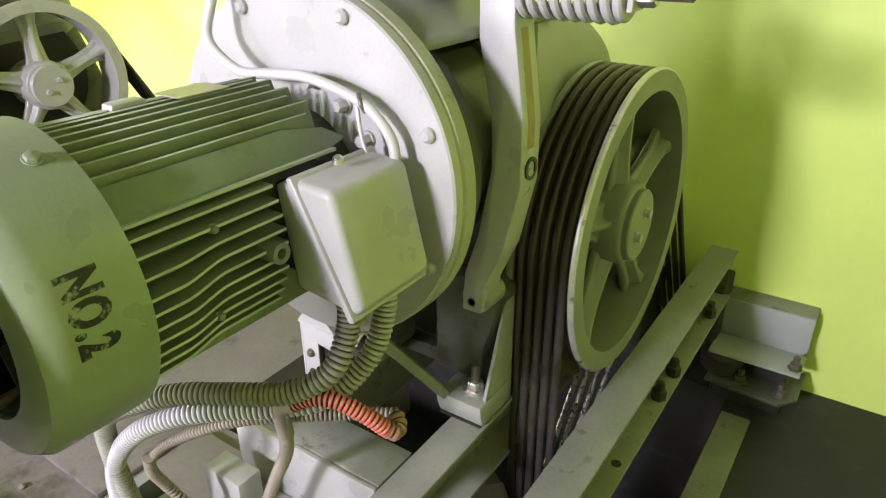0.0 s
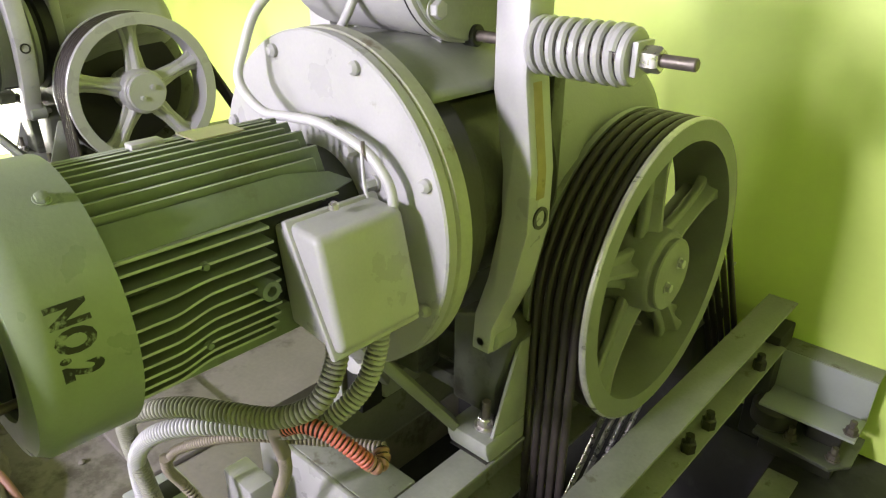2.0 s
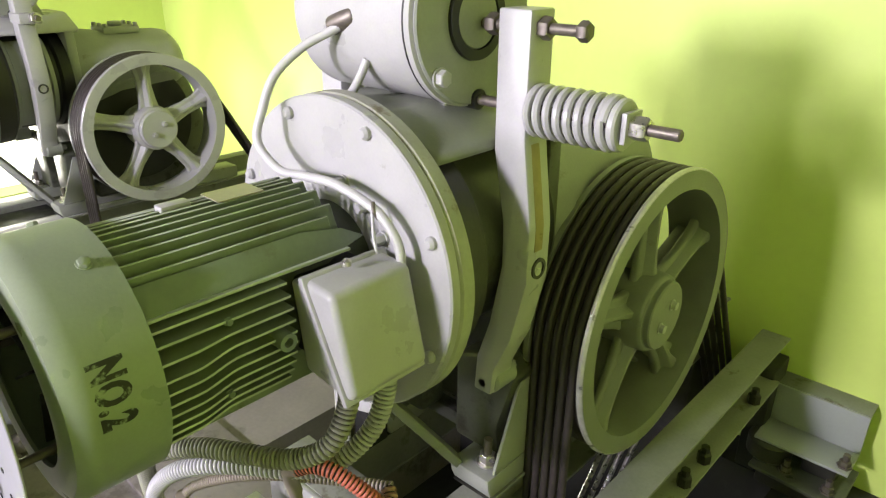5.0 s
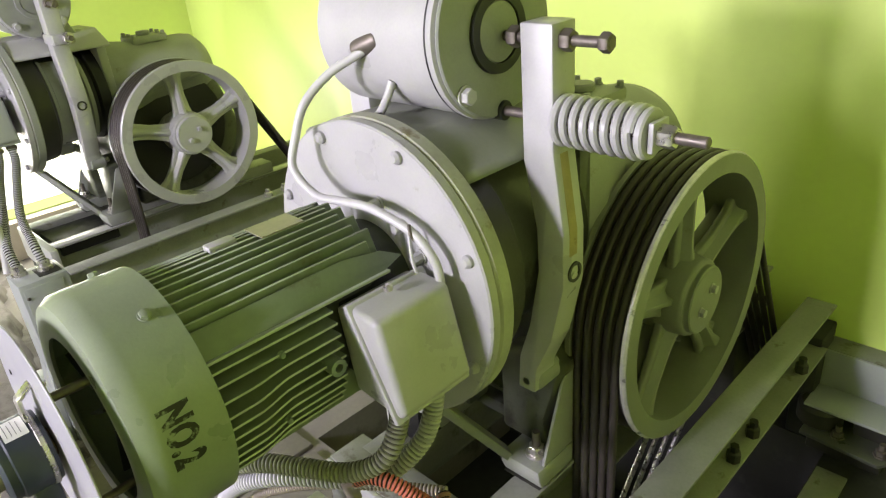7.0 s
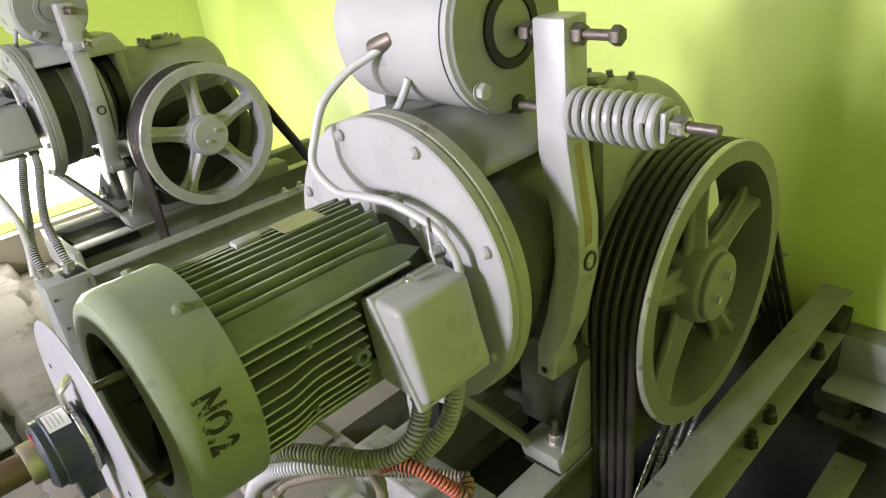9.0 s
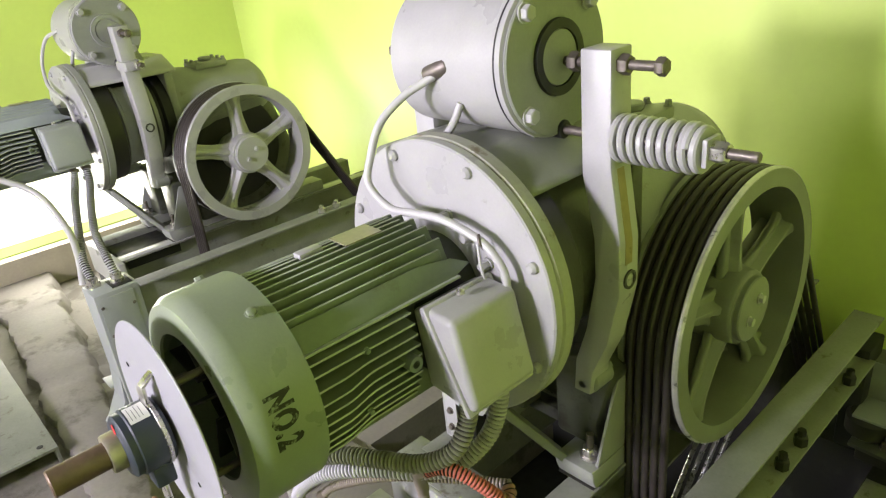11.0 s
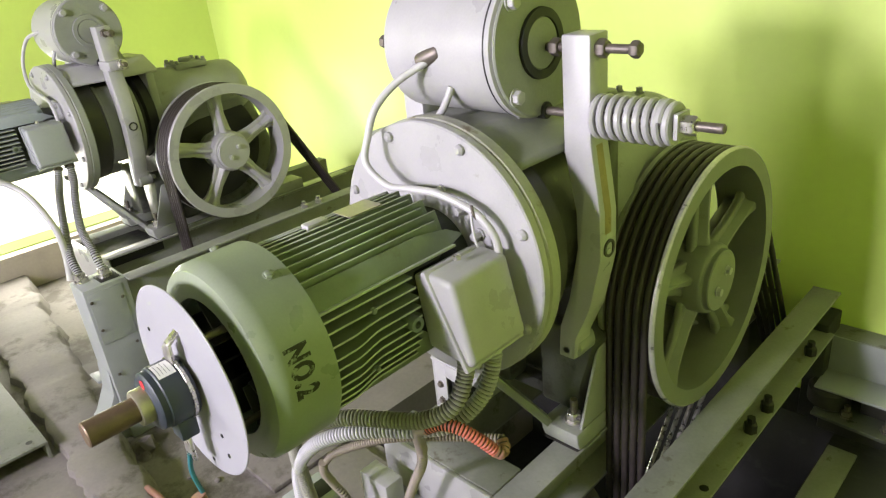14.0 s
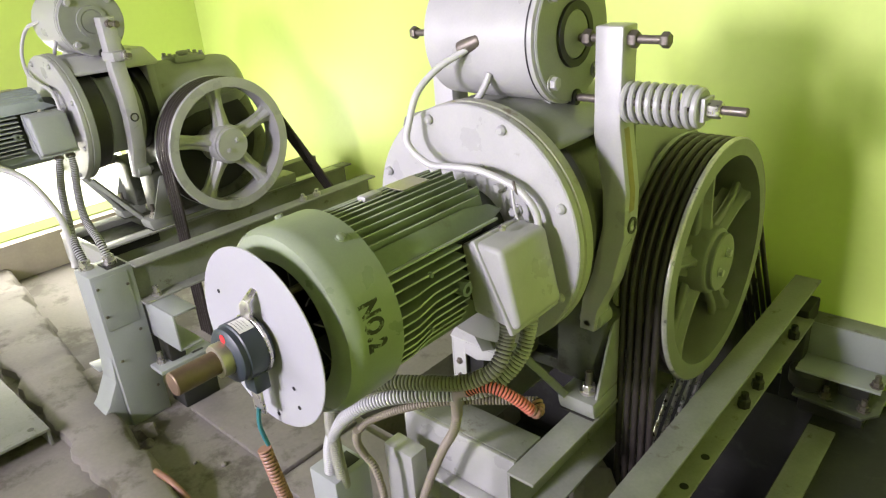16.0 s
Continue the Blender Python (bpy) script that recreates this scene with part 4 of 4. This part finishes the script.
pipe("salmon_conduit", [(AX + 0.016, 0.145, AZ - 0.19), (AX + 0.03, 0.15, AZ - 0.26), (AX + 0.035, 0.17, AZ - 0.40), (AX - 0.02, 0.22, AZ - 0.7), (AX - 0.08, 0.26, -0.03)], 0.0125, PINK, "faded salmon corrugated encoder conduit", "conduit", 0.0022, 0.0022)
pipe("orange_pipe", [(-2.01, 0.345, -0.006), (-1.97, 0.348, -0.003), (-1.92, 0.354, -0.008), (-1.84, 0.362, -0.04), (-1.76, 0.37, -0.088)], 0.0115, PINK, "orange plastic pipe stub out of the kerb", "pipe", 0, 0.01)


def duct(name, x0, x1, y0, y1, z1, label):
    """A folded sheet metal cable duct standing on the floor, with an open top cut for the conduits."""
    root = thing(name, ((x0 + x1) / 2, (y0 + y1) / 2, FLOOR), label, "cable duct")
    part("duct_body", box(x0, x1, y0, y1, FLOOR, z1, 0.004), PAINT_BLUE, root)
    # Thin black sheet in place of the unlit inside of the cut.
    part("top_cut", box(x0 + 0.03, x1 - 0.02, (y0 + y1) / 2 - 0.005, y1 - 0.012, z1, z1 + 0.0015, 0.0004), BLACK, root, "black sheet for the dark of the duct's top cut")
    return root


duct("cable_duct", -1.165, -1.062, 0.432, 0.545, 0.405, "pale grey cable duct below the motor conduits")
# welded cross member and post of the machine's base frame
member = thing("cross_member", (-0.9, 0.72, 0.32), "white painted steel cross member of the base frame", "steel beam")
part("member_face", box(-1.08, -0.712, 0.700, 0.712, 0.325, 0.470, 0.003), PAINT, member)
part("member_top", box(-1.08, -0.712, 0.7125, 0.815, 0.460, 0.4715, 0.003), STEEL, member)
part("member_foot", box(-1.08, -0.712, 0.66, 0.6995, 0.318, 0.330, 0.003), PAINT, member)
post = thing("base_post", (-1.0, 0.63, FLOOR), "white painted steel post beside the cross member", "post")
part("post_body", box(-1.06, -0.960, 0.60, 0.655, FLOOR, 0.425, 0.004), PAINT, post)
for x in (-1.03,):
    part("frame_leg", box(x - 0.04, x + 0.04, 0.722, 0.80, FLOOR, 0.458, 0.004), PAINT, member)
plinth = tagged(part("machine_plinth", box(-1.10, -0.66, 2.05, 2.28, FLOOR, 0.315, 0.01), DARKCONC), "dark concrete plinth under the bearing beams", "plinth", "", "thing")
for x, y0, y1, z in ((-0.505, 0.30, 0.45, 0.29), (-0.505, 2.14, 2.28, 0.29)):
    tagged(part("beam_pad", box(x + 0.005, x + 0.07, y0, y1, FLOOR, z + 0.006, 0.008), DARKCONC), "dark concrete pad under the channel beam", "beam pad", "beam pads", "thing")

# bracket channel at the foot of the wall
brk = thing("wall_bracket", (-0.28, 2.2, FLOOR), "pale grey steel channel bracket bolted at the wall foot", "bracket")
part("bracket_web", box(-0.44, -0.165, 2.205, 2.213, 0.085, 0.225, 0.002), PAINT_BLUE, brk)
part("top_flange", box(-0.44, -0.165, 2.1, 2.2045, 0.217, 0.226, 0.002), STEEL, brk).matrix_basis = Matrix.Translation((0, 0.115, 0.0))
part("bottom_flange", box(-0.44, -0.165, 2.075, 2.2045, 0.080, 0.090, 0.002), PAINT_BLUE, brk)
part("under_plate", prism([(-0.43, 2.04), (-0.20, 2.02), (-0.155, 2.08), (-0.155, 2.24), (-0.43, 2.24)], "z", -0.01, 0.004, 0.003), OILY_SHADED, brk)
part("rubber_block", cyl("z", (-0.40, 2.13, 0.004), 0.07, 0, 0.076, 28, 0.012), DARK, brk)
part("rubber_block", box(-0.30, -0.20, 2.12, 2.20, 0.004, 0.080, 0.006), DARK, brk)
for x, y, z in ((-0.185, 2.11, 0.090), (-0.205, 2.07, 0.004), (-0.33, 2.08, 0.004)):
    part("bracket_bolt", lathe([(0.022, 0), (0.022, 0.006), (0.017, 0.006), (0.017, 0.022), (0.010, 0.024), (0.010, 0.045)], "z", (x, y, z), 6), BARE, brk)
part("bracket_leg", box(-0.42, -0.20, 2.10, 2.24, FLOOR, -0.01, 0.006), DARK, brk)
strip = tagged(part("floor_strip", box(-0.355, -0.265, 1.0, 2.02, FLOOR, FLOOR + 0.012, 0.003), STEEL), "grey steel flat bar lying on the dark floor", "steel bar", "", "thing")
ledge = bmesh.new()
bmesh.ops.create_icosphere(ledge, subdivisions=3, radius=1)
for v in ledge.verts:
    v.co *= 1 + 0.16 * noise.noise(v.co * 2.3) + 0.05 * noise.noise(v.co * 9)
    v.co = Vector((-0.665 + 0.085 * v.co.x, 0.99 + 0.16 * v.co.y, -0.245 + 0.545 * v.co.z))
tagged(part("concrete_pier", ledge, CONCRETE, None, "", 25), "rough rounded concrete pier beneath the machine's foot beam", "pier", "", "thing")
clip = thing("cable_clip_box", (-1.0, 0.92, 0.4717), "small open pale steel box on the base beam", "bracket")
part("clip_back", box(-1.032, -1.027, 0.86, 0.95, 0.4722, 0.628, 0.001), PAINT, clip)
part("clip_side", box(-1.0265, -0.985, 0.86, 0.865, 0.4722, 0.628, 0.001), PAINT, clip)
part("clip_top", prism([(0.858, 0.6285), (0.960, 0.690), (0.960, 0.695), (0.858, 0.6335)], "x", -1.034, -0.872, 0.001), PAINT, clip, "dusty sloping sheet metal cover")
part("clip_lip", prism([(-0.985, 0.628), (-0.872, 0.628), (-0.890, 0.602), (-0.945, 0.586), (-0.985, 0.592)], "y", 0.858, 0.862, 0.001), PAINT, clip)
# Black block for the shade inside the open box.
part("clip_inner_shade", box(-0.984, -0.935, 0.875, 0.935, 0.4722, 0.60, 0.004), BLACK, clip)
for z in (0.51, 0.56):
    part("clip_screw", hexhead("y", (-1.006, 0.86, z), 0.008, 0.008, None, -1), BARE, clip)

# ---- round the second machine ----
d2 = duct("cable_duct", -2.60, -2.46, 0.462, 0.625, 0.572, "pale blue-grey folded cable duct with conduit glands")
part("duct_flap", box(-2.459, -2.4565, 0.472, 0.60, 0.34, 0.555, 0.001), PAINT_BLUE, d2)
part("duct_skirt", prism([(0.37, FLOOR + 0.09), (0.40, FLOOR + 0.12), (0.45, 0.11), (0.461, 0.22), (0.461, FLOOR), (0.37, FLOOR)], "x", -2.60, -2.48, 0.002), PAINT_BLUE, d2)
for y, z in ((0.48, 0.52), (0.59, 0.50), (0.485, 0.40), (0.59, 0.30), (0.49, 0.20), (0.595, 0.03)):
    part("duct_screw", hexhead("x", (-2.4565, y, z), 0.005, 0.004), BARE, d2)
for x, y in ((-2.565, 0.497), (-2.535, 0.575)):
    part("conduit_gland", lathe([(0.026, 0.0), (0.026, 0.014), (0.021, 0.016), (0.021, 0.034), (0.018, 0.036)], "z", (x, y, 0.572), 20), BRIGHT, d2, "steel conduit gland")
pipe("flexible_conduit", [(-2.985, 0.655, 0.915), (-2.97, 0.64, 0.87), (-2.90, 0.60, 0.80), (-2.77, 0.55, 0.72), (-2.63, 0.505, 0.66), (-2.565, 0.497, 0.60)], 0.016, CONDUIT, "grey corrugated conduit into the floor duct", "conduit", 0.004, 0.003, "second motor conduits")
pipe("flexible_conduit", [(-2.985, 0.70, 0.915), (-2.955, 0.69, 0.86), (-2.86, 0.645, 0.79), (-2.72, 0.595, 0.72), (-2.58, 0.575, 0.66), (-2.535, 0.575, 0.60)], 0.016, CONDUIT, "grey corrugated conduit into the floor duct", "conduit", 0.004, 0.003, "second motor conduits")
pipe("grey_hose", [(-2.98, 0.30, 0.99), (-2.93, 0.40, 0.95), (-2.86, 0.48, 0.88), (-2.74, 0.51, 0.76), (-2.66, 0.50, 0.68), (-2.60, 0.475, 0.60), (-2.59, 0.466, 0.575)], 0.013, CABLE, "smooth grey hose from the second motor", "conduit", 0, 0.01)
pipe("brake_cable", [(-3.26, 0.83, 1.43), (-3.33, 0.79, 1.40), (-3.36, 0.755, 1.31), (-3.31, 0.735, 1.22), (-3.18, 0.73, 1.185), (-3.06, 0.727, 1.16), (-3.01, 0.722, 1.08), (-2.985, 0.72, 0.98)], 0.0075, CABLE, "grey brake cable on the second machine", "cable", 0, 0.008)
# clip bracket and plate at the near end of the side channel
cl = thing("clip_bracket", (-2.47, 0.70, 0.15), "pale grey bent steel clip under the channel end", "bracket")
part("channel_web", box(-2.52, -2.245, 0.635, 0.645, 0.245, 0.402, 0.003), PAINT_BLUE, cl)
for z in (0.245, 0.393):
    part("channel_flange", box(-2.52, -2.245, 0.6455, 0.735, z, z + 0.009, 0.002), PAINT_BLUE, cl)
part("clip_bolt", lathe([(0.024, 0), (0.024, 0.005), (0.018, 0.005), (0.018, 0.022), (0.011, 0.024), (0.011, 0.05)], "z", (-2.45, 0.685, 0.402), 6), BRIGHT, cl)
part("clip_spacer", box(-2.48, -2.40, 0.652, 0.72, 0.1305, 0.2445, 0.006), DARK, cl)
part("clip_plate", box(-2.52, -2.365, 0.588, 0.83, 0.112, 0.13, 0.003), PAINT_BLUE, cl)
part("plate_slot", box(-2.405, -2.39, 0.74, 0.79, 0.1302, 0.1312, 0.0003), BLACK, cl)
part("plate_bolt", lathe([(0.02, 0), (0.02, 0.005), (0.016, 0.005), (0.016, 0.02), (0.010, 0.022), (0.010, 0.05)], "z", (-2.435, 0.625, 0.13), 6), BRIGHT, cl)
part("clip_post", box(-2.51, -2.39, 0.66, 0.82, FLOOR, 0.112, 0.006), DARKCONC, cl)
lug = thing("duct_lug", (-2.63, 0.50, FLOOR), "pale grey folded fixing lug beside the cable duct", "bracket")
part("lug_plate", prism([(-2.70, 0.44), (-2.603, 0.44), (-2.603, 0.60), (-2.66, 0.60)], "z", 0.118, 0.128, 0.002), PAINT_BLUE, lug)
part("lug_leg", box(-2.66, -2.608, 0.47, 0.58, FLOOR, 0.1175, 0.003), PAINT_BLUE, lug)
part("lug_bolt", lathe([(0.018, 0), (0.018, 0.016), (0.010, 0.018), (0.010, 0.045)], "z", (-2.645, 0.50, 0.128), 6), BRIGHT, lug)
for y in (1.45, 1.53):
    part("side_bolt", lathe([(0.017, 0), (0.017, 0.016), (0.010, 0.018), (0.010, 0.03)], "z", (-2.45, y, 0.572), 6), BRIGHT, side)
tagged(part("beam_pad", box(-2.53, -2.40, 1.70, 1.90, FLOOR, 0.404, 0.008), DARKCONC), "dark concrete pad under the side channel", "beam pad", "beam pads", "thing")
# base frame of the second machine
bf = thing("steel_plinth", (-3.18, 1.3, 0.3), "pale grey steel base frame with an open slot", "base frame")
# Black block standing for the shade in the frame's slot.
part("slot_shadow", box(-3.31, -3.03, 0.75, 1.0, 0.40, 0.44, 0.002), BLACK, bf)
part("frame_end", box(-3.40, -2.95, 0.69, 0.72, 0.317, 0.468, 0.003), PAINT, bf)
part("frame_cross", box(-3.04, -2.985, 0.7205, 2.1, 0.456, 0.4685, 0.002), PAINT, bf)
for y in (0.70, 2.05):
    part("frame_block", box(-3.40, -2.92, y, y + 0.16, FLOOR, 0.316, 0.01), DARKCONC, bf)
tagged(part("guard_tray", box(-3.25, -2.62, 1.62, 2.25, 0.27, 0.30, 0.004), DARK), "dark greasy tray behind the second sheave", "tray", "", "thing")
tagged(part("tray_stand", box(-3.1, -2.75, 1.8, 2.1, FLOOR, 0.269, 0.01), DARKCONC), "dark concrete stand under the tray", "plinth", "", "thing")
# floor plate and rubble by the kerb
pl = thing("floor_plate", (-2.7, 0.09, -0.04), "grey steel angle plate on the near floor", "steel plate")
part("plate_top", box(-4.2, -2.51, -0.25, 0.19, 0.032, 0.044, 0.002), STEEL, pl)
part("plate_edge", box(-4.2, -2.522, 0.178, 0.19, -0.04, 0.0315, 0.002), STEEL, pl)
part("plate_hole", cyl("z", (-2.56, 0.14, 0.044), 0.012, 0, 0.0008, 16, 0.0001), BLACK, pl)
for x, y, s in ((-2.36, 0.47, 0.05), (-2.42, 0.44, 0.035), (-2.30, 0.44, 0.025), (-1.72, 0.50, 0.014), (-1.95, 0.56, 0.012), (-2.05, 0.50, 0.01)):
    rb = bmesh.new()
    bmesh.ops.create_icosphere(rb, subdivisions=2, radius=s)
    for v in rb.verts:
        v.co *= 1 + 0.5 * noise.noise(v.co * 30 + Vector((x * 9, y * 9, 0)))
        v.co = Vector((v.co.x + x, v.co.y + y, max(v.co.z * 0.7, -0.3 * s) + FLOOR + 0.3 * s))
    tagged(part("concrete_crumb", rb, CONCRETE, None, "", 20), "pale broken crumb of concrete on the floor", "rubble", "crumbs", "thing")


def floor_slab(x0, x1, y0, y1, h, tilt):
    bm = box(x0, x1, y0, y1, 0.0, h, 0.006)
    for v in bm.verts:
        v.co += Vector((0.006 * noise.noise(v.co * 9), 0.006 * noise.noise(v.co * 9 + Vector((5, 0, 0))), FLOOR + tilt * (v.co.x - x0)))
    tagged(part("floor_slab", bm, CONCRETE, None, "", 30), "loose worn concrete slab lying on the floor", "slab", "floor slabs", "thing")


floor_slab(-2.36, -1.72, 0.66, 1.02, 0.022, 0.0)
floor_slab(-1.69, -1.20, 0.62, 1.00, 0.026, 0.0)
floor_slab(-2.95, -2.66, 0.40, 0.60, 0.07, 0.02)
